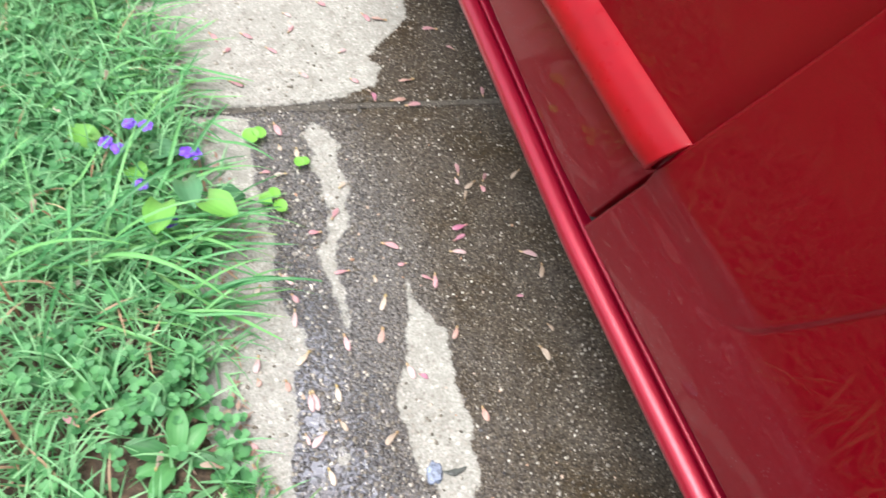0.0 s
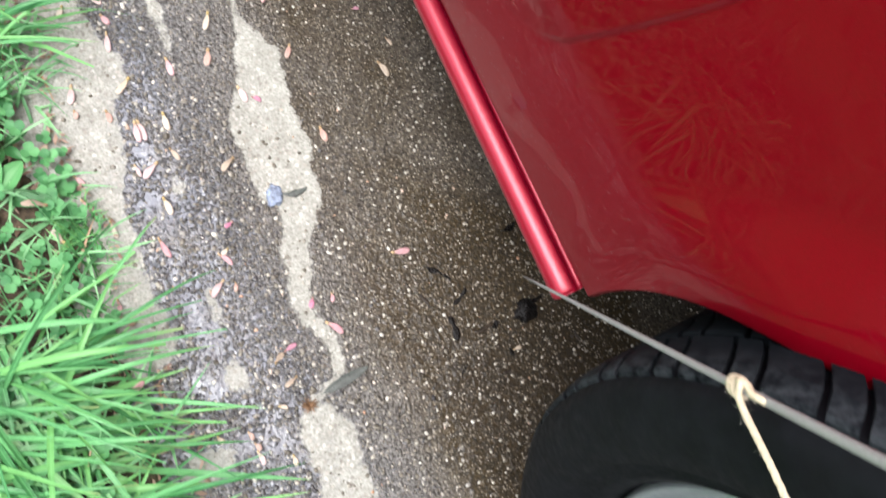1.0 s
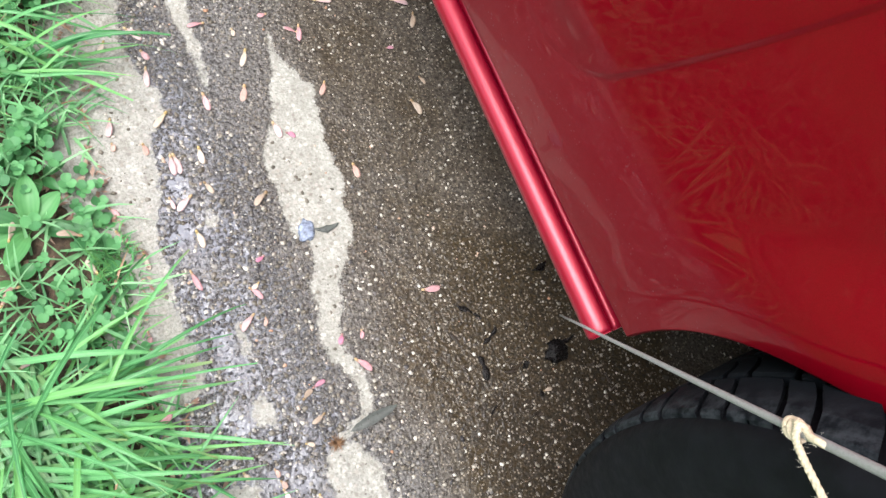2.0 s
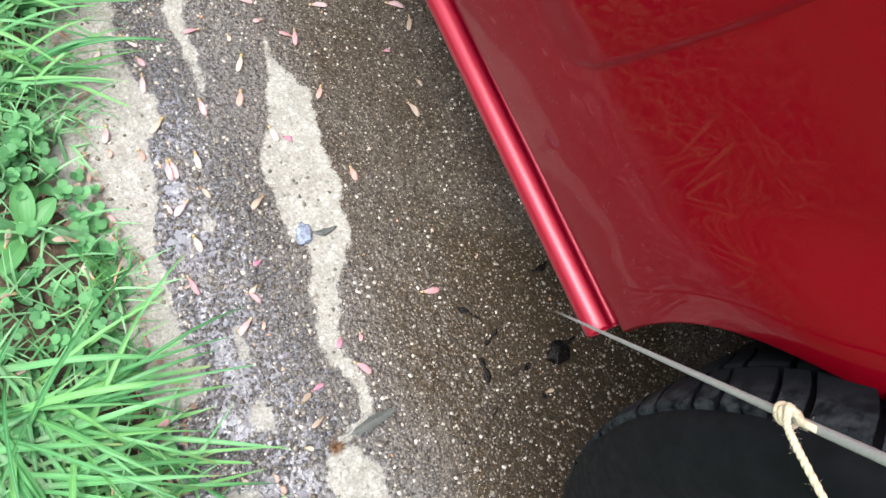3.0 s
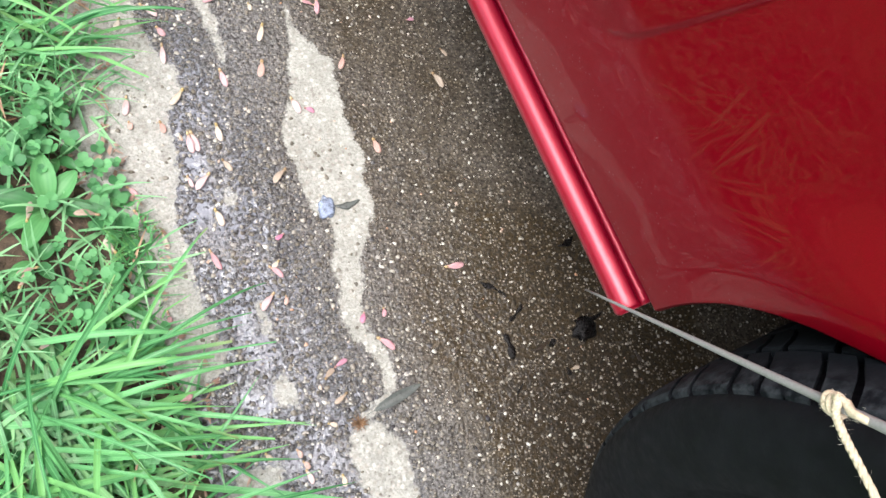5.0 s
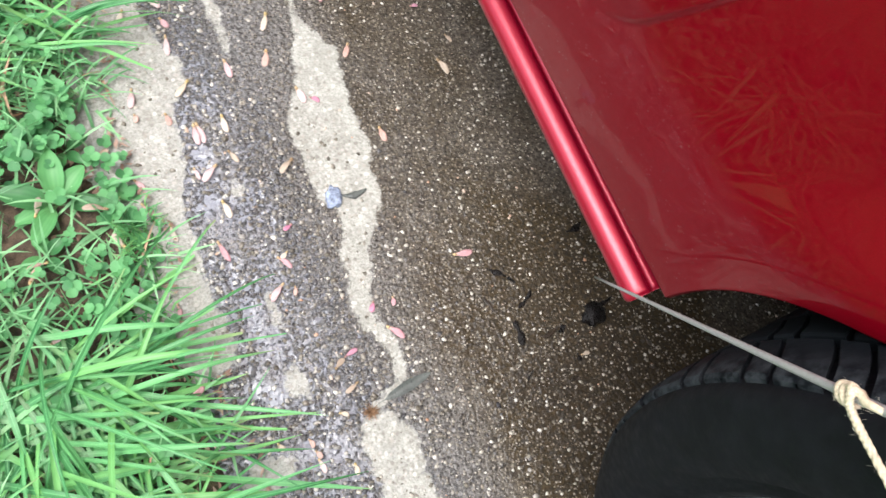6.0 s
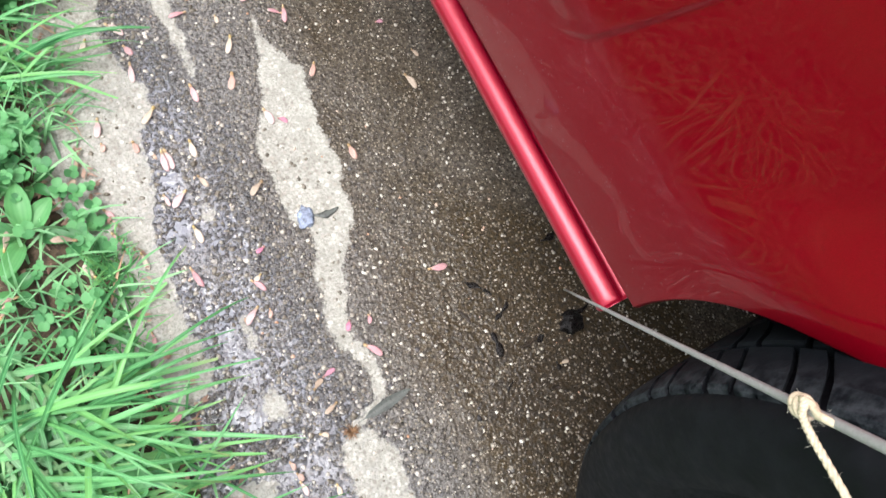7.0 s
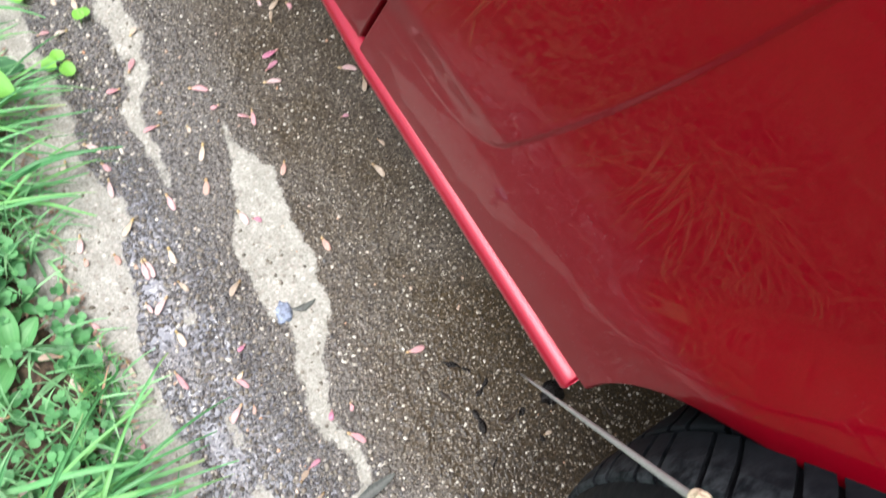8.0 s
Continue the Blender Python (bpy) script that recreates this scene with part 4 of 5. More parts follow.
# ---- plants ----
def blade(root, heading, length, width, lift, droop, twist=0.0, steps=6, fold=0.25, tip=0.97):
    """A grass blade: a folded ribbon that rises and arches over. Returns verts and faces."""
    verts = []
    p = Vector(root)
    pitch = lift
    across0 = Vector((-math.sin(heading), math.cos(heading), 0))
    for i in range(steps + 1):
        t = i / steps
        way = Vector((math.cos(heading) * math.cos(pitch), math.sin(heading) * math.cos(pitch), math.sin(pitch)))
        up = across0.cross(way) * -1
        across = across0 * math.cos(twist * t) + up * math.sin(twist * t)
        w = width * (0.55 + 0.45 * min(1, t * 4)) * (1 - max(0, t - 0.45) ** 2 / 0.3025 * tip)
        verts += [p - across * w / 2 + up * w * fold * 0.5, p - up * w * fold * 0.2, p + across * w / 2 + up * w * fold * 0.5]
        p = p + way * (length / steps)
        pitch -= droop / steps * (0.5 + t)
    return verts, grid_faces(steps + 1, 3)


def settle(verts, floor=0.003):
    """Let a blade lie on the ground rather than sink through it."""
    return [Vector((v.x, v.y, max(v.z, (turf_height(v.x, v.y) if v.x < edge_of_lawn(v.y) else 0.0) + floor))) for v in verts]


class Clump:
    def __init__(self):
        self.verts, self.faces, self.marks = [], [], []

    def add(self, verts, faces, blades=False):
        k = len(self.verts)
        n = len(verts) // 3 - 1
        self.marks += [(i // 3 / n, i % 3 - 1.0) for i in range(len(verts))] if blades else [(0.5, 0.0)] * len(verts)
        self.verts += verts
        self.faces += [tuple(i + k for i in q) for q in faces]

    def make(self, name, material, label, category, kind="stuff", parent=None):
        ob = raw(name, self.verts, self.faces, material, parent)
        for i, key in enumerate(("along", "across")):
            ob.data.attributes.new(key, "FLOAT", "POINT").data.foreach_set("value", np.array([m[i] for m in self.marks], np.float32))
        return tagged(ob, label, category, kind=kind)


def build_lawn():
    rng = random.Random(3)
    lawn, straw = Clump(), Clump()
    for k in range(19500):
        wide = k >= 11500
        far = k < 5200 or wide
        y = rng.uniform(-2.2, 3.2) if wide else rng.uniform(-0.7, 1.7) if far else rng.uniform(-0.12, 1.15)
        x = edge_of_lawn(y) - 0.006 - (0.2 + 2.6 * rng.random() if wide else rng.random() ** 1.2 * (1.2 if far else 0.34))
        thin = noise.noise(Vector((x * 11, y * 11, 4.0)))
        if x > -0.425 and 0.17 < y < 0.38 and rng.random() < 0.80:
            continue
        if x > -0.47 and -0.14 < y < 0.17 and rng.random() < 0.82:
            continue
        if thin < -0.25 and rng.random() < 0.7:
            continue
        z = turf_height(x, y) - 0.003
        length = rng.uniform(0.030, 0.085)
        verts, faces = blade((x, y, z), rng.uniform(0, 6.28), length, rng.uniform(0.0016, 0.0036), rng.uniform(0.5, 1.45), rng.uniform(0.6, 2.0), rng.uniform(-0.8, 0.8), 5)
        (straw if rng.random() < 0.035 else lawn).add(settle(verts, 0.001), faces)
    lawn.make("lawn_grass", M_GRASS, "short ragged green lawn grass in brown soil", "grass")
    straw.make("dead_grass", M_STRAW, "dry tan grass blades among the lawn", "grass")


build_lawn()


def build_tuft(seed, cx, cy, spread_x, spread_y, count, heading, fan, long, label, wide=(0.0035, 0.0065)):
    rng = random.Random(seed)
    tuft = Clump()
    for k in range(count):
        x, y = cx + rng.gauss(0, spread_x), cy + rng.gauss(0, spread_y)
        x = min(x, edge_of_lawn(y) - 0.008)
        length = rng.uniform(*long)
        lift = rng.uniform(0.25, 1.1)
        verts, faces = blade((x, y, turf_height(x, y) - 0.004), heading + rng.gauss(0, fan), length, rng.uniform(*wide), lift, lift + rng.uniform(0.1, 1.3), rng.uniform(-1.1, 1.1), 10, 0.3, 0.62 if rng.random() < 0.45 else 0.97)
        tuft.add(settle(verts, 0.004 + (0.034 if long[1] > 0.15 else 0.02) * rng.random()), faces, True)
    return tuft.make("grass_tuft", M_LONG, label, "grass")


build_tuft(11, -0.440, 0.125, 0.026, 0.030, 82, -0.58, 0.62, (0.07, 0.225), "lush tuft of long bright green grass arching over the concrete", (0.0028, 0.0064))
build_tuft(12, -0.440, 0.030, 0.045, 0.050, 98, -0.50, 0.65, (0.07, 0.210), "long bright green grass flopping towards the drive", (0.0028, 0.0062))
build_tuft(16, -0.430, 0.125, 0.030, 0.040, 60, -1.85, 0.45, (0.07, 0.17), "long green grass bent back over the lawn", (0.0028, 0.0060))
build_tuft(17, -0.322, 0.238, 0.010, 0.024, 130, 0.4, 1.3, (0.014, 0.040), "fine short green grass among clover at the concrete edge", (0.0010, 0.0019))
build_tuft(18, -0.365, 0.190, 0.022, 0.025, 80, 0.2, 1.5, (0.020, 0.055), "fine short green grass at the foot of the long tuft", (0.0012, 0.0024))
build_tuft(13, -0.365, 0.470, 0.022, 0.020, 15, -0.25, 0.34, (0.08, 0.18), "tuft of green grass leaning over the drive edge", (0.0028, 0.0050))
build_tuft(14, -0.425, 0.560, 0.060, 0.050, 100, 0.0, 0.55, (0.09, 0.22), "dense green grass beside the violets", (0.0026, 0.0050))
build_tuft(15, -0.345, 0.845, 0.040, 0.080, 120, 0.05, 0.7, (0.06, 0.13), "fresh green grass at the slab joint", (0.0022, 0.0040))


def disc_leaf(centre, r, normal, heading, cup=0.15, notch=0.0, ratio=1.0, rings=2, sides=10):
    """A rounded leaf, dished, with an optional notch towards its stalk."""
    n = Vector(normal).normalized()
    u = Vector((math.cos(heading), math.sin(heading), 0))
    u = (u - n * u.dot(n)).normalized()
    v = n.cross(u)
    verts, faces = [Vector(centre) + n * 0.0], []
    for i in range(1, rings + 1):
        f = i / rings
        for k in range(sides):
            a = 2 * math.pi * k / sides
            rr = r * f * (1 - notch * max(0, -math.cos(a)) ** 6)
            crease = 0.10 * r * f * abs(math.sin(a))
            verts.append(Vector(centre) + u * rr * math.cos(a) * ratio + v * rr * math.sin(a) + n * (cup * r * f * f + crease))
    for k in range(sides):
        faces.append((0, 1 + k, 1 + (k + 1) % sides))
    for i in range(rings - 1):
        for k in range(sides):
            a, b = 1 + i * sides + k, 1 + i * sides + (k + 1) % sides
            faces.append((a, a + sides, b + sides, b))
    return verts, faces


def build_clover():
    rng = random.Random(21)
    clover = Clump()
    beds = ((-0.324, 0.327, 0.008, 0.009, 11), (-0.322, 0.288, 0.008, 0.008, 10), (-0.323, 0.264, 0.008, 0.008, 8), (-0.352, 0.385, 0.018, 0.015, 26), (-0.385, 0.360, 0.02, 0.016, 22), (-0.345, 0.225, 0.02, 0.012, 14), (-0.430, 0.300, 0.04, 0.12, 40), (-0.345, 0.180, 0.02, 0.025, 24), (-0.43, 0.66, 0.07, 0.10, 150), (-0.36, 0.50, 0.04, 0.05, 40), (-0.345, 0.10, 0.03, 0.07, 18), (-0.45, 0.90, 0.06, 0.1, 90), (-0.42, 0.40, 0.05, 0.05, 60), (-0.5, 0.1, 0.08, 0.2, 80), (-0.47, 0.80, 0.07, 0.09, 220), (-0.52, 0.66, 0.07, 0.08, 160))
    for cx, cy, sx, sy, count in beds:
        for k in range(count):
            x, y = rng.gauss(cx, sx), rng.gauss(cy, sy)
            if x > edge_of_lawn(y) - 0.004:
                continue
            ground = turf_height(x, y)
            h = rng.uniform(0.008, 0.035)
            size = rng.uniform(0.0028, 0.0056)
            tip = Vector((x + rng.gauss(0, 0.006), y + rng.gauss(0, 0.006), ground + h))
            clover.add(*tube([(x, y, ground - 0.003), (tip + Vector((x, y, ground))) / 2 + Vector((0, 0, 0.003)), tip], [0.0006, 0.0005, 0.0005], 3))
            turn = rng.uniform(0, 6.28)
            for j in range(3):
                a = turn + j * 2.094
                out = Vector((math.cos(a), math.sin(a), rng.uniform(-0.2, 0.25)))
                clover.add(*disc_leaf(tip + out * size * 0.95, size, (rng.gauss(0, 0.2) - out.x * 0.2, rng.gauss(0, 0.2) - out.y * 0.2, 1), a + math.pi, 0.05, 0.24, 1.05, 2, 12))
    clover.make("clover", M_CLOVER, "patch of green clover with three-part leaves", "clover")


build_clover()


def oval_leaf(root, heading, length, width, lift, droop):
    verts = []
    p, pitch = Vector(root), lift
    side = Vector((-math.sin(heading), math.cos(heading), 0))
    rows = 9
    for i in range(rows):
        t = i / (rows - 1)
        way = Vector((math.cos(heading) * math.cos(pitch), math.sin(heading) * math.cos(pitch), math.sin(pitch)))
        up = way.cross(side)
        w = width * (0.10 + 0.90 * math.sin(math.pi * min(1, max(0, t - 0.12) / 0.88 * 0.97 + 0.02)) ** 0.8) * (0.25 if t < 0.13 else 1)
        verts += [p + side * w * s / 2 + up * (abs(s) ** 1.5 * w * 0.14) for s in (-1, -0.5, 0, 0.5, 1)]
        p = p + way * length / (rows - 1)
        pitch -= droop / rows
    return verts, grid_faces(rows, 5)


def build_weed(x, y, leaves, label):
    """A low rosette; each leaf is heading, length, width and rise."""
    weed = new("broadleaf_weed")
    weed.location = (x, y, turf_height(x, y))
    tagged(weed, label, "weed")
    for k, (heading, long, wide, rise) in enumerate(leaves):
        leaf = raw("leaf", *oval_leaf((0, 0, 0.004), radians(heading), long * 1.30, wide * 0.95, rise, rise + 0.25), M_BROAD if k % 3 else M_DEEP, weed)
        leaf.data.attributes.new("along", "FLOAT", "POINT").data.foreach_set("value", np.repeat(np.linspace(0, 0.8, 9), 5).astype(np.float32))
        leaf.data.attributes.new("across", "FLOAT", "POINT").data.foreach_set("value", np.tile(np.linspace(-1, 1, 5), 9).astype(np.float32))


build_weed(-0.374, 0.300, ((150, 0.040, 0.024, 0.5), (78, 0.041, 0.023, 0.75), (36, 0.034, 0.021, 0.7), (-22, 0.040, 0.017, 0.30), (228, 0.036, 0.019, 0.55), (190, 0.030, 0.017, 0.45)), "low green weed rosette with smooth oval leaves over bare soil")
build_weed(-0.352, 0.352, ((10, 0.020, 0.012, 0.6), (120, 0.022, 0.013, 0.7), (240, 0.020, 0.012, 0.5), (300, 0.018, 0.011, 0.5)), "small green weed with rounded leaves")
build_weed(-0.398, 0.258, ((20, 0.018, 0.014, 0.8), (90, 0.020, 0.014, 0.7), (200, 0.022, 0.014, 0.6), (290, 0.020, 0.013, 0.6)), "small round-leaved weed beside bare soil")
build_weed(-0.45, 0.42, ((0, 0.04, 0.020, 0.6), (65, 0.038, 0.021, 0.7), (130, 0.036, 0.019, 0.5), (200, 0.042, 0.022, 0.6), (270, 0.038, 0.020, 0.8), (330, 0.034, 0.018, 0.5)), "green weed rosette in the lawn")
build_weed(-0.455, 0.80, ((10, 0.04, 0.020, 0.5), (80, 0.038, 0.019, 0.7), (150, 0.036, 0.020, 0.6), (220, 0.040, 0.021, 0.8), (300, 0.036, 0.019, 0.5)), "green weed rosette among clover")


def heart_leaf(root, heading, size, tilt, fold):
    """A heart-shaped leaf folded along its midrib. Returns verts, faces and the two blade marks."""
    rows, verts, marks = 9, [], []
    side = Vector((-math.sin(heading), math.cos(heading), 0))
    way = Vector((math.cos(heading) * math.cos(tilt), math.sin(heading) * math.cos(tilt), math.sin(tilt)))
    up = way.cross(side)
    for i in range(rows):
        t = i / (rows - 1)
        half = size * (1.02 * math.sqrt(max(0.0, 1 - (2.1 * (0.34 - t)) ** 2)) if t < 0.34 else 1.02 * math.cos((t - 0.34) / 0.66 * 1.52) ** 0.85)
        for s in (-1, -0.55, 0, 0.55, 1):
            back = 0.34 * size * abs(s) ** 1.2 * max(0.0, 1 - t * 3.2)
            wave = 0.05 * size * math.sin(11 * t + 3 * s)
            verts.append(Vector(root) + way * (t * size * 2.1 - back) + side * half * s * math.cos(fold) + up * (half * abs(s) * math.sin(fold) + wave * abs(s) - 0.25 * size * t * t))
            marks.append((0.1 + 0.65 * t, s))
    return verts, grid_faces(rows, 5), marks


def build_violet(x, y, flowers, leaves, seed, label):
    """A wild violet: heart leaves on stalks, nodding five-petalled flowers."""
    rng = random.Random(seed)
    plant = new("violet")
    base = turf_height(x, y)
    plant.location = (x, y, base)
    tagged(plant, label, "violet")
    for fx, fy, fz in flowers:
        tip = Vector((fx - x, fy - y, fz - base))
        stem = raw("stem", *tube([(0, 0, 0), tip * 0.6 + Vector((0, 0, 0.01)), tip], [0.0008, 0.0007, 0.0006], 5), M_CLOVER, plant)
        bloom = Clump()
        turn = rng.uniform(0, 6.28)
        for k in range(5):
            a = turn + k * 1.2566
            out = Vector((math.cos(a), math.sin(a), 0.15))
            bloom.add(*disc_leaf(tip + out * 0.0040, 0.0040 if k else 0.0050, (rng.gauss(-0.2, 0.25), rng.gauss(-0.3, 0.25), 1), a, 0.2, 0.0, 1.15, 2, 9))
        raw("flower", bloom.verts, bloom.faces, M_VIOLET, plant, "small purple five-petalled flower")
    for k, (lx, ly, lz, size) in enumerate(leaves):
        tip = Vector((lx - x, ly - y, lz - base))
        raw("stem", *tube([(0, 0, 0), tip * 0.55 + Vector((0, 0, 0.012)), tip], [0.001, 0.0009, 0.0008], 5), M_CLOVER, plant)
        a = math.atan2(tip.y, tip.x) + rng.gauss(0, 0.3)
        verts, faces, marks = heart_leaf(tip, a, size, rng.uniform(-0.25, 0.25), rng.uniform(0.15, 0.5))
        leaf = raw("leaf", verts, faces, M_HEART if k < 2 else M_DULL, plant)
        for c, key in enumerate(("along", "across")):
            leaf.data.attributes.new(key, "FLOAT", "POINT").data.foreach_set("value", np.array([m[c] for m in marks], np.float32))


build_violet(-0.370, 0.670, ((-0.385, 0.678, 0.05), (-0.372, 0.664, 0.052), (-0.356, 0.702, 0.05), (-0.338, 0.696, 0.05)), ((-0.40, 0.70, 0.03, 0.016), (-0.36, 0.655, 0.028, 0.014), (-0.335, 0.67, 0.03, 0.016)), 1, "wild violet with purple flowers in the grass")
build_violet(-0.325, 0.620, ((-0.301, 0.648, 0.05), (-0.292, 0.645, 0.048), (-0.356, 0.612, 0.048), (-0.335, 0.556, 0.045)), ((-0.292, 0.570, 0.055, 0.019), (-0.340, 0.572, 0.06, 0.018), (-0.31, 0.605, 0.05, 0.017), (-0.30, 0.66, 0.025, 0.015), (-0.275, 0.60, 0.02, 0.015)), 2, "wild violet with purple flowers and heart-shaped leaves")


def build_seedling(x, y, leaves, label):
    plant = new("seedling")
    plant.location = (x, y, 0.0)
    tagged(plant, label, "seedling")
    raw("stem", *tube([(0, 0, -0.001), (0.001, 0.001, 0.005), (0.002, 0.001, 0.009)], [0.0007, 0.0006, 0.0005], 5), M_SEEDLING, plant)
    for dx, dy, size, tilt in leaves:
        raw("leaf", *disc_leaf((dx, dy, 0.010), size, (dx * 12, dy * 12 - 0.2, 1), math.atan2(dy, dx), 0.1, 0.3, 1.1, 2, 12), M_SEEDLING, plant)


build_seedling(-0.211, 0.692, ((-0.004, 0.003, 0.011, 0), (0.006, 0.006, 0.009, 0)), "bright green seedling growing in the slab joint")
build_seedling(-0.211, 0.590, ((-0.009, 0.003, 0.0085, 0), (0.002, 0.010, 0.008, 0), (0.005, -0.009, 0.0085, 0)), "bright green three-leaved seedling on the concrete")
build_seedling(-0.167, 0.640, ((0.0, 0.002, 0.007, 0), (0.007, 0.003, 0.006, 0)), "tiny pale green seedling flat on the concrete")


def lump(seed, rx, ry, rz, rough=0.35, level=3):
    """A rough stone half sunk in the ground."""
    bm = bmesh.new()
    bmesh.ops.create_icosphere(bm, subdivisions=level, radius=1.0)
    for v in bm.verts:
        k = 1 + rough * noise.noise(v.co * 1.6 + Vector((seed, 0, 0))) + 0.3 * rough * noise.noise(v.co * 4.5 + Vector((0, seed, 0)))
        v.co = Vector((v.co.x * rx * k, v.co.y * ry * k, v.co.z * rz * k))
    return bm


# ---- fallen maple seeds ----
def samara_mesh(seed):
    """The thin curved wing of a seed, widening from its nut."""
    rng = random.Random(seed)
    bend, rise = rng.uniform(-0.18, 0.18), rng.uniform(0.0008, 0.003)
    verts = []
    rows, cols = 11, 5
    for i in range(rows):
        t = i / (rows - 1)
        x = -0.011 + 0.022 * t
        w = (0.0030 + 0.0040 * smooth01((t - 0.14) / 0.40)) * (1.0 if t < 0.72 else math.sqrt(max(0.03, 1 - ((t - 0.72) / 0.285) ** 2))) * (0.6 if i == 0 else 1)
        for j in range(cols):
            s = j / (cols - 1) * 2 - 1
            verts.append((x, s * w / 2 + bend * 0.024 * (t - 0.3) ** 2 + 0.0006 * t, 0.0009 + rise * math.sin(t * 3.1) * (0.6 + 0.4 * s) + 0.0003 * math.sin(9 * t + 4 * s)))
    k = len(verts)
    verts += [(x, y, z - 0.0003) for x, y, z in verts]
    faces = grid_faces(rows, cols)
    faces += [tuple(v + k for v in q[::-1]) for q in grid_faces(rows, cols)]
    rim = [j for j in range(cols)] + [i * cols + cols - 1 for i in range(1, rows)] + [(rows - 1) * cols + j for j in range(cols - 2, -1, -1)] + [i * cols for i in range(rows - 2, 0, -1)]
    for a, b in zip(rim, rim[1:] + rim[:1]):
        faces.append((a, a + k, b + k, b))
    return verts, faces


def nut_mesh(seed, skin):
    """The plump end of a winged seed."""
    bm = lump(20.0 + seed, 0.0031, 0.0019, 0.0014, 0.3, 1)
    bmesh.ops.translate(bm, verts=bm.verts[:], vec=(-0.0102, 0.0, 0.0012))
    data = bpy.data.meshes.new("nut")
    bm.to_mesh(data)
    bm.free()
    data.materials.append(skin)
    data.shade_smooth()
    return data


def wing_mesh(seed, skin):
    data = bpy.data.meshes.new("wing")
    verts, faces = samara_mesh(seed)
    data.from_pydata(verts, [], faces)
    data.materials.append(skin)
    data.shade_smooth()
    return data


WINGS = {tone: [wing_mesh(k, skin) for k in range(6)] for tone, (skin, nut_skin) in SEED_SKINS.items()}
NUTS = {tone: [nut_mesh(k, nut_skin) for k in range(2)] for tone, (skin, nut_skin) in SEED_SKINS.items()}


def lay_seed(tone, where, turn, size, label, rng):
    """One fallen seed of a colour: its nut and its wing."""
    seed = new("maple_samara")
    seed.matrix_world = Matrix.LocRotScale(where, turn, size)
    for name, shapes in (("wing", WINGS[tone]), ("nut", NUTS[tone])):
        new(name, shapes[rng.randrange(len(shapes))]).parent = seed
    return tagged(seed, label, "maple seed", "fallen maple seeds")


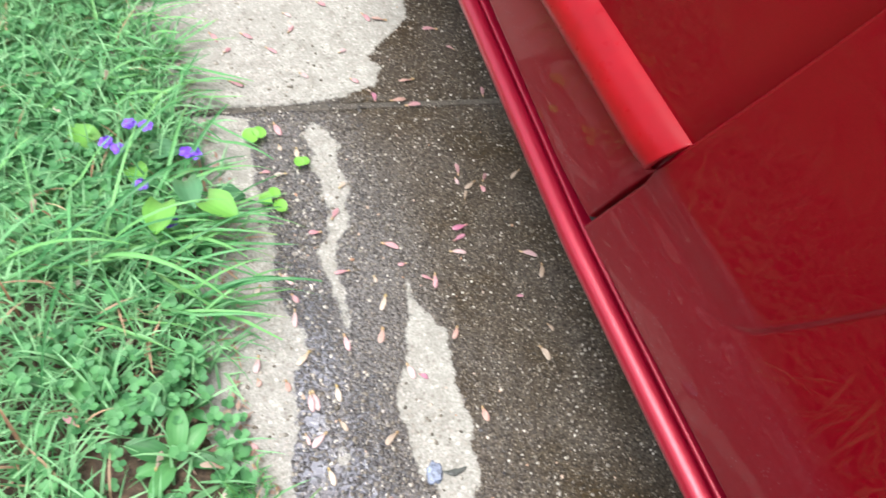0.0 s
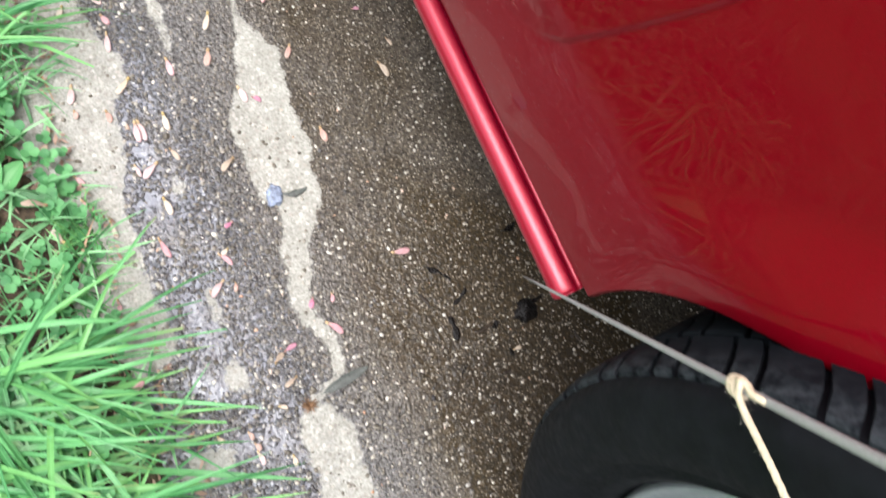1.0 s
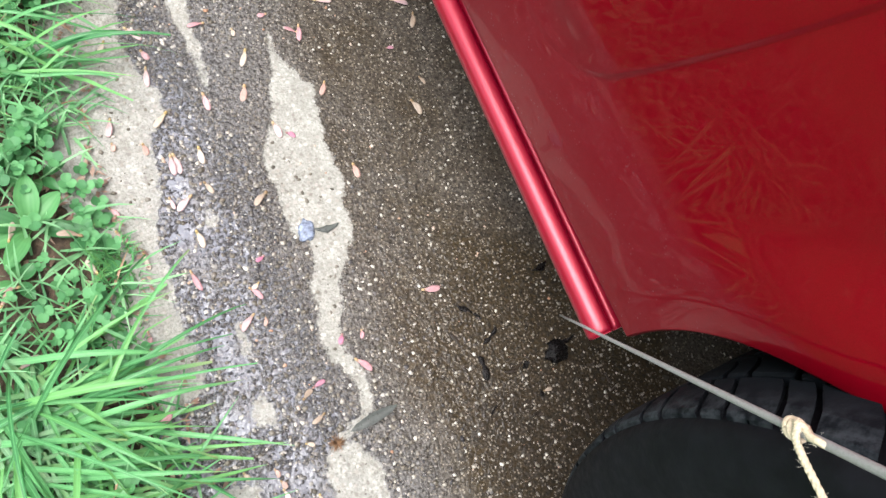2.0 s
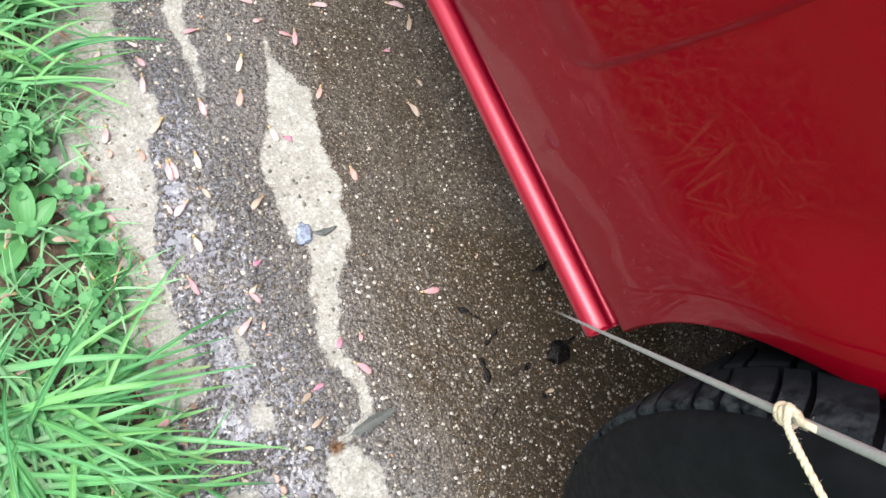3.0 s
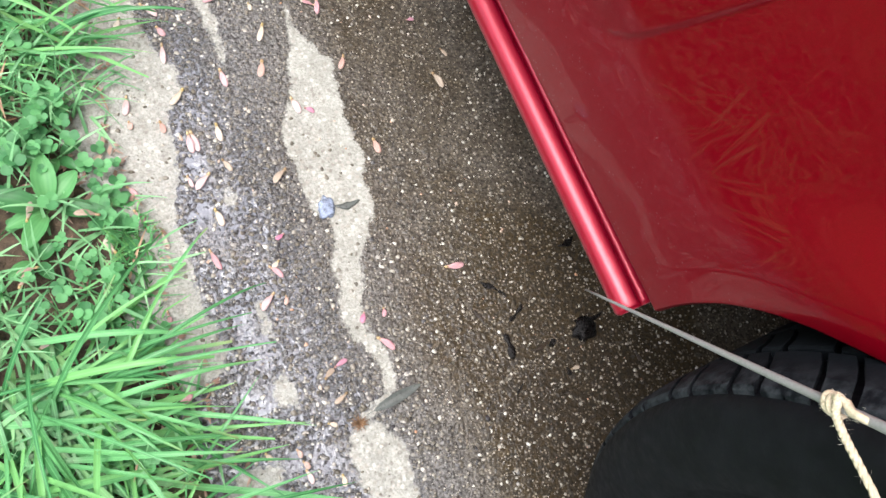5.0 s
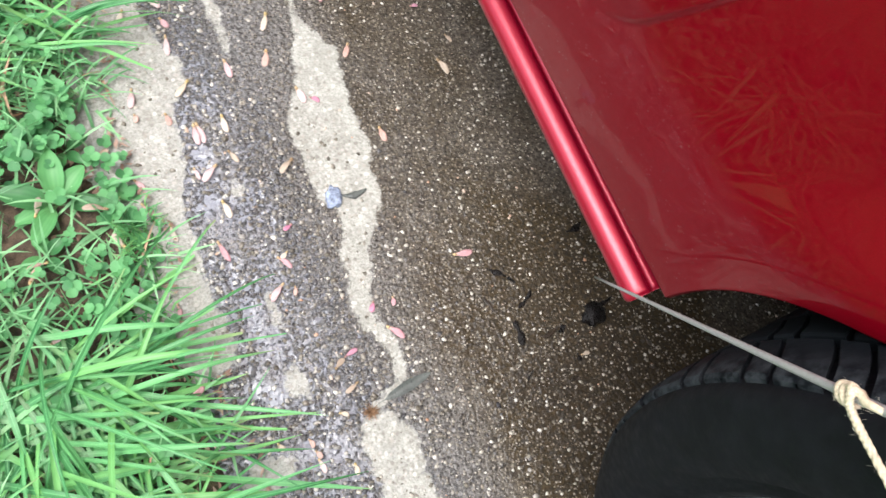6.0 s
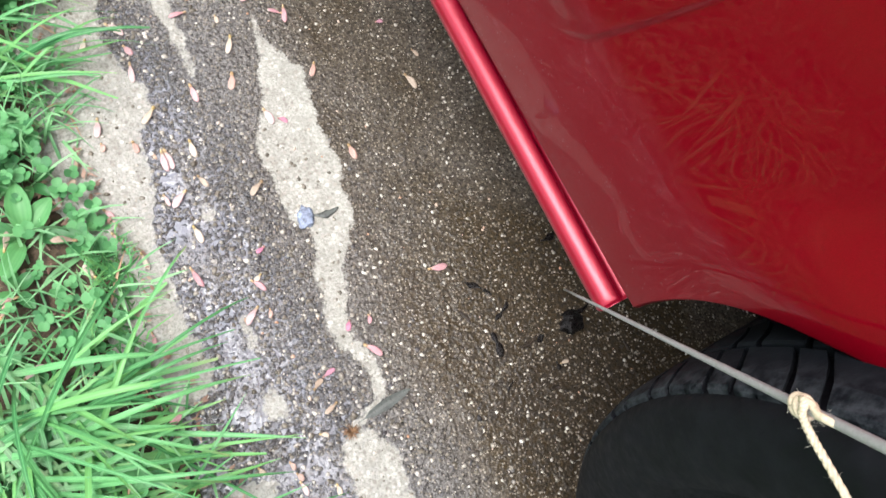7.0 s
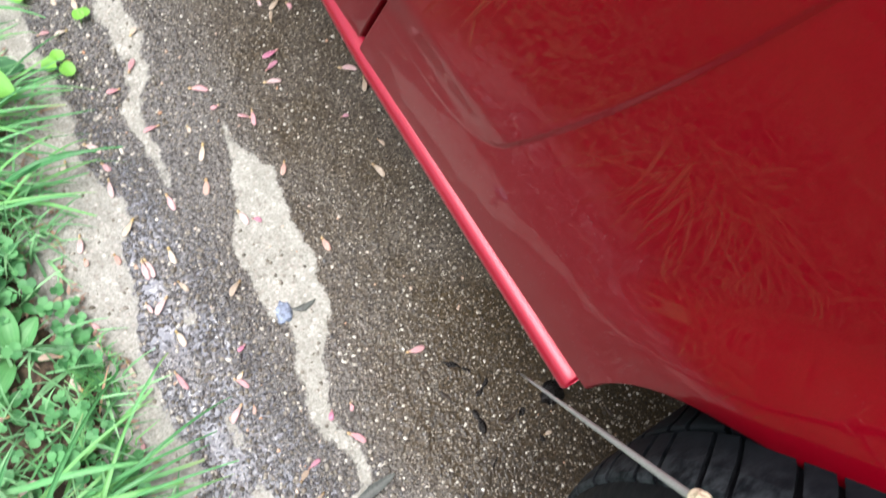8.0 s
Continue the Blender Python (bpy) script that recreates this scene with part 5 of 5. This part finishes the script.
# x, y, heading from nut to wing in degrees, and length in millimetres of the seeds, by colour
SEEDS = [
    ("pink", ((-0.220, 0.456, -77, 13), (-0.306, 0.483, -103, 17), (-0.158, 0.479, 177, 18), (-0.179, 0.388, -93, 20), (-0.054, 0.442, -110, 20), (-0.061, 0.448, 140, 16), (-0.085, 0.473, -174, 10), (-0.254, 0.208, -85, 22), (-0.204, 0.177, -57, 17), (-0.122, 0.101, -103, 9), (-0.132, 0.072, -53, 20), (-0.034, 0.118, -18, 20), (-0.311, 0.170, -94, 13), (-0.303, 0.272, -69, 17), (-0.301, 0.299, -61, 13), (-0.210, 0.641, 0, 13), (-0.174, 0.540, 172, 15), (-0.143, 0.562, 51, 19), (-0.090, 0.502, -29, 21), (0.057, 0.562, -80, 11))),
    ("pink", ((0.090, 0.867, 164, 22), (0.014, 0.721, 4, 22), (0.123, 0.729, 74, 19), (0.108, 0.823, 132, 12), (0.035, 0.599, 75, 20), (0.066, 0.580, 53, 15), (-0.180, 0.708, -85, 22), (0.001, 0.903, -65, 19), (-0.152, 0.853, -45, 18), (-0.213, 0.796, -39, 21), (-0.180, 0.885, -45, 18), (-0.058, 0.939, -45, 14), (-0.115, 0.891, 47, 18), (-0.054, 0.778, -48, 13), (-0.224, 0.889, -66, 20), (-0.211, 0.860, 27, 13))),
    ("pale pink", ((-0.222, 0.483, -53, 21), (-0.226, 0.431, -105, 22), (-0.278, 0.386, -110, 20), (-0.120, 0.337, -81, 19), (-0.235, 0.330, -102, 22), (-0.229, 0.330, -88, 22), (-0.248, 0.291, -86, 13), (-0.237, 0.288, -149, 21), (-0.223, 0.153, -150, 20), (-0.247, -0.014, -82, 14), (-0.309, 0.264, -70, 15), (-0.011, 0.475, -15, 20), (0.026, 0.581, -95, 11), (0.077, 0.453, -27, 22), (-0.054, 0.838, 27, 13), (-0.120, 0.799, -45, 14), (-0.113, 0.922, -39, 13))),
    ("cream", ((-0.229, 0.381, -141, 21), (-0.257, 0.475, -122, 15), (-0.123, 0.427, -119, 21), (-0.205, 0.332, -99, 19), (-0.235, 0.247, -84, 19), (-0.202, 0.184, -148, 9), (-0.123, 0.460, -90, 9), (-0.290, 0.242, -93, 18), (-0.275, 0.017, -77, 9), (-0.210, 0.021, -31, 9), (-0.220, -0.030, -95, 11), (-0.193, 0.635, 176, 15), (-0.165, 0.665, -105, 16), (-0.184, 0.677, -96, 10), (-0.122, 0.603, 39, 13))),
    ("tan", ((-0.209, 0.296, -74, 15), (-0.165, 0.270, -155, 19), (-0.195, 0.066, 32, 13), (-0.194, 0.040, -160, 15), (0.061, 0.349, -68, 11), (0.040, 0.319, -75, 20), (0.083, 0.425, -114, 20), (-0.315, 0.197, -21, 14), (0.040, -0.026, -6, 10), (0.030, 0.557, 63, 16), (0.042, 0.571, -150, 20), (0.110, 0.577, -151, 21))),
    ("orange-brown", ((-0.253, 0.354, -86, 13), (-0.281, 0.365, -90, 9), (-0.138, 0.387, -115, 19), (-0.054, 0.370, -123, 17), (-0.058, 0.268, -93, 17), (-0.206, 0.147, -108, 9), (-0.248, 0.009, -76, 9), (-0.246, -0.003, -69, 9), (-0.203, 0.595, 15, 11), (-0.255, 0.615, -18, 9), (0.019, 0.768, -179, 22), (-0.004, 0.732, -5, 22), (0.019, 0.897, 159, 22))),
    ("magenta", ((-0.108, 0.328, -41, 11), (-0.188, 0.209, -163, 10), (-0.144, 0.104, -128, 11), (-0.181, 0.071, 12, 14), (-0.002, 0.495, 21, 19), (0.041, 0.398, -9, 9), (-0.035, 0.744, 79, 16), (0.004, 0.510, -172, 21))),
]
SEEDS_GRASS = (("cream", -0.390, 0.302, 60), ("cream", -0.337, 0.246, 110), ("tan", -0.345, 0.279, 150), ("orange-brown", -0.407, 0.249, 170), ("tan", -0.323, 0.336, 30), ("orange-brown", -0.318, 0.197, 160), ("pale pink", -0.41, 0.18, 20), ("tan", -0.47, 0.62, 80), ("pink", -0.46, 0.36, 130), ("tan", -0.40, 0.43, 50),
               ("cream", -0.43, 0.75, 110), ("pink", -0.34, 0.40, 70), ("pink", -0.322, 0.480, 100), ("tan", -0.37, 0.80, 70), ("orange-brown", -0.41, 0.24, 40), ("cream", -0.44, 0.51, 30), ("pale pink", -0.50, 0.70, 60), ("orange-brown", -0.33, 0.075, 50), ("pink", -0.325, 0.09, 10))

seed_rng = random.Random(40)
for tone, spots in SEEDS:
    for x, y, turn, long in spots:
        k = long / 22
        lay_seed(tone, (x, y, 0.0006), Euler((radians(seed_rng.uniform(-6, 6)), 0, radians(turn))), (k, (0.45 + 0.55 * k) * seed_rng.uniform(0.75, 1.15), 0.5 + 0.5 * k), tone + " papery winged maple seed lying on the concrete", seed_rng)
for tone, x, y, turn in SEEDS_GRASS:
    k = seed_rng.uniform(0.75, 1.0)
    lay_seed(tone, (x, y, turf_height(x, y) + seed_rng.uniform(0.012, 0.03)), Euler((radians(seed_rng.uniform(-25, 25)), radians(seed_rng.uniform(-10, 10)), radians(turn))), (k, k, k), tone + " winged maple seed caught in the grass", seed_rng)


def build_litter():
    """Dry flakes of leaf and bud scale along the turf's edge."""
    rng = random.Random(61)
    bits = Clump()
    for k in range(900):
        y = rng.uniform(-0.15, 1.05)
        x = edge_of_lawn(y) - abs(rng.gauss(0, 0.05)) + 0.012
        z = max(turf_height(x, y), 0.0 if x > edge_of_lawn(y) else -1) + rng.uniform(0.0008, 0.006)
        a, tilt = rng.uniform(0, 6.28), rng.gauss(0, 0.4)
        l, w = rng.uniform(0.002, 0.007), rng.uniform(0.0008, 0.0026)
        u, v = Vector((math.cos(a), math.sin(a), tilt * 0.4)), Vector((-math.sin(a), math.cos(a), tilt * 0.5))
        c = Vector((x, y, z))
        bits.add([c - u * l, c - u * l * 0.2 + v * w + Vector((0, 0, 0.0008)), c + u * l, c + u * l * 0.1 - v * w + Vector((0, 0, 0.0006)), c + Vector((0, 0, 0.0014))], [(0, 1, 4), (1, 2, 4), (2, 3, 4), (3, 0, 4)])
    bits.make("leaf_litter", M_LITTER, "dry tan and reddish leaf flakes along the turf edge", "leaf litter")


build_litter()

# ---- scraps on the concrete ----
def crumpled(seed, length, width, height, curl=1.0):
    """A rotted, curled leaf scrap as a closed lumpy shell."""
    rng = random.Random(seed)
    verts = []
    rows, cols = 9, 8
    phase = rng.uniform(0, 6)
    for i in range(rows):
        t = i / (rows - 1)
        w = width * (0.15 + math.sin(math.pi * (0.06 + 0.88 * t)) ** 0.8) * (1 + 0.35 * math.sin(7 * t + phase) + rng.uniform(-0.3, 0.3))
        for j in range(cols):
            a = 2 * math.pi * j / cols
            verts.append(((t - 0.5) * length, math.cos(a) * w / 2 + curl * 0.18 * length * math.sin(2.6 * t + phase), max(0.0, height * (0.5 + 0.5 * math.sin(a)) * (0.5 + 0.5 * math.sin(3 * t + phase) ** 2))))
    return verts, grid_faces(rows, cols, True) + [tuple(range(cols))[::-1], tuple(range((rows - 1) * cols, rows * cols))]


for k, (x, y, turn, long, wide) in enumerate(((-0.009, 0.086, -66, 0.018, 0.006), (0.001, 0.073, -41, 0.010, 0.004), (-0.034, 0.060, -93, 0.018, 0.004), (0.005, 0.050, -133, 0.022, 0.006), (-0.017, 0.021, -75, 0.025, 0.009), (0.015, 0.011, 0, 0.023, 0.004), (0.029, 0.007, -7, 0.010, 0.007),
                                              (-0.025, -0.022, -125, 0.012, 0.003), (0.018, -0.045, 0, 0.010, 0.005), (0.079, 0.018, 7, 0.034, 0.004), (0.094, 0.101, 10, 0.022, 0.006), (0.113, -0.042, -72, 0.013, 0.004), (0.033, -0.026, -77, 0.009, 0.005))):
    scrap = raw("leaf_scrap", *crumpled(k, long, wide * 0.85, 0.0020), (M_SCRAP, M_SCRAP, M_ROT)[k % 3])
    scrap.matrix_world = pose(x, y, 0.0, 0, 0, turn)
    tagged(scrap, "black rotted leaf scrap curled on the wet concrete", "leaf", "rotted scraps by the sill")


clod = part("wet_clod", lump(7.7, 0.0125, 0.0110, 0.005, 0.55), M_SCRAP)
clod.matrix_world = pose(0.068, 0.006, 0.001, 0, 0, 20)
tagged(clod, "black wet clump of rotted leaves on the concrete", "leaf clump")
smear = raw("leaf_scrap", *crumpled(5, 0.026, 0.005, 0.0016), M_WETLEAF)
smear.matrix_world = pose(-0.111, 0.221, 0.0, 0, 0, -12)
tagged(smear, "limp grey leaf shred beside the small stone", "leaf")
stone = part("stone", lump(3.3, 0.0118, 0.0084, 0.005, 0.5), M_BLUE)
stone.matrix_world = pose(-0.133, 0.222, 0.0005, 0, 0, 70)
tagged(stone, "small blue-grey stone bedded in the pale patch", "stone")


def build_wet_leaf():
    verts, faces = oval_leaf((0, 0, 0.0012), 0.0, 0.060, 0.0105, 0.02, 0.05)
    leaf = raw("wet_leaf", verts, faces, M_WETLEAF)
    leaf.matrix_world = pose(-0.178, 0.016, 0.0015, 0, 0, 6)
    tagged(leaf, "limp grey-green leaf stuck flat on the concrete", "leaf")
    rng = random.Random(15)
    head = new("seed_head")
    head.location = (-0.187, 0.012, 0.001)
    tagged(head, "brown bristly dried seed head on the concrete", "seed head")
    bristles = []
    for k in range(90):
        a, up = rng.uniform(0, 6.28), rng.uniform(0.05, 0.9)
        d = Vector((math.cos(a), math.sin(a), up)) * rng.uniform(0.004, 0.010)
        bristles.append(tube([(0, 0, 0.001), d * 0.6 + Vector((0, 0, 0.0015)), d], [0.0005, 0.0003, 0.0001], 3))
    raw("bristles", *merge(*bristles), M_BRISTLE, head)


build_wet_leaf()
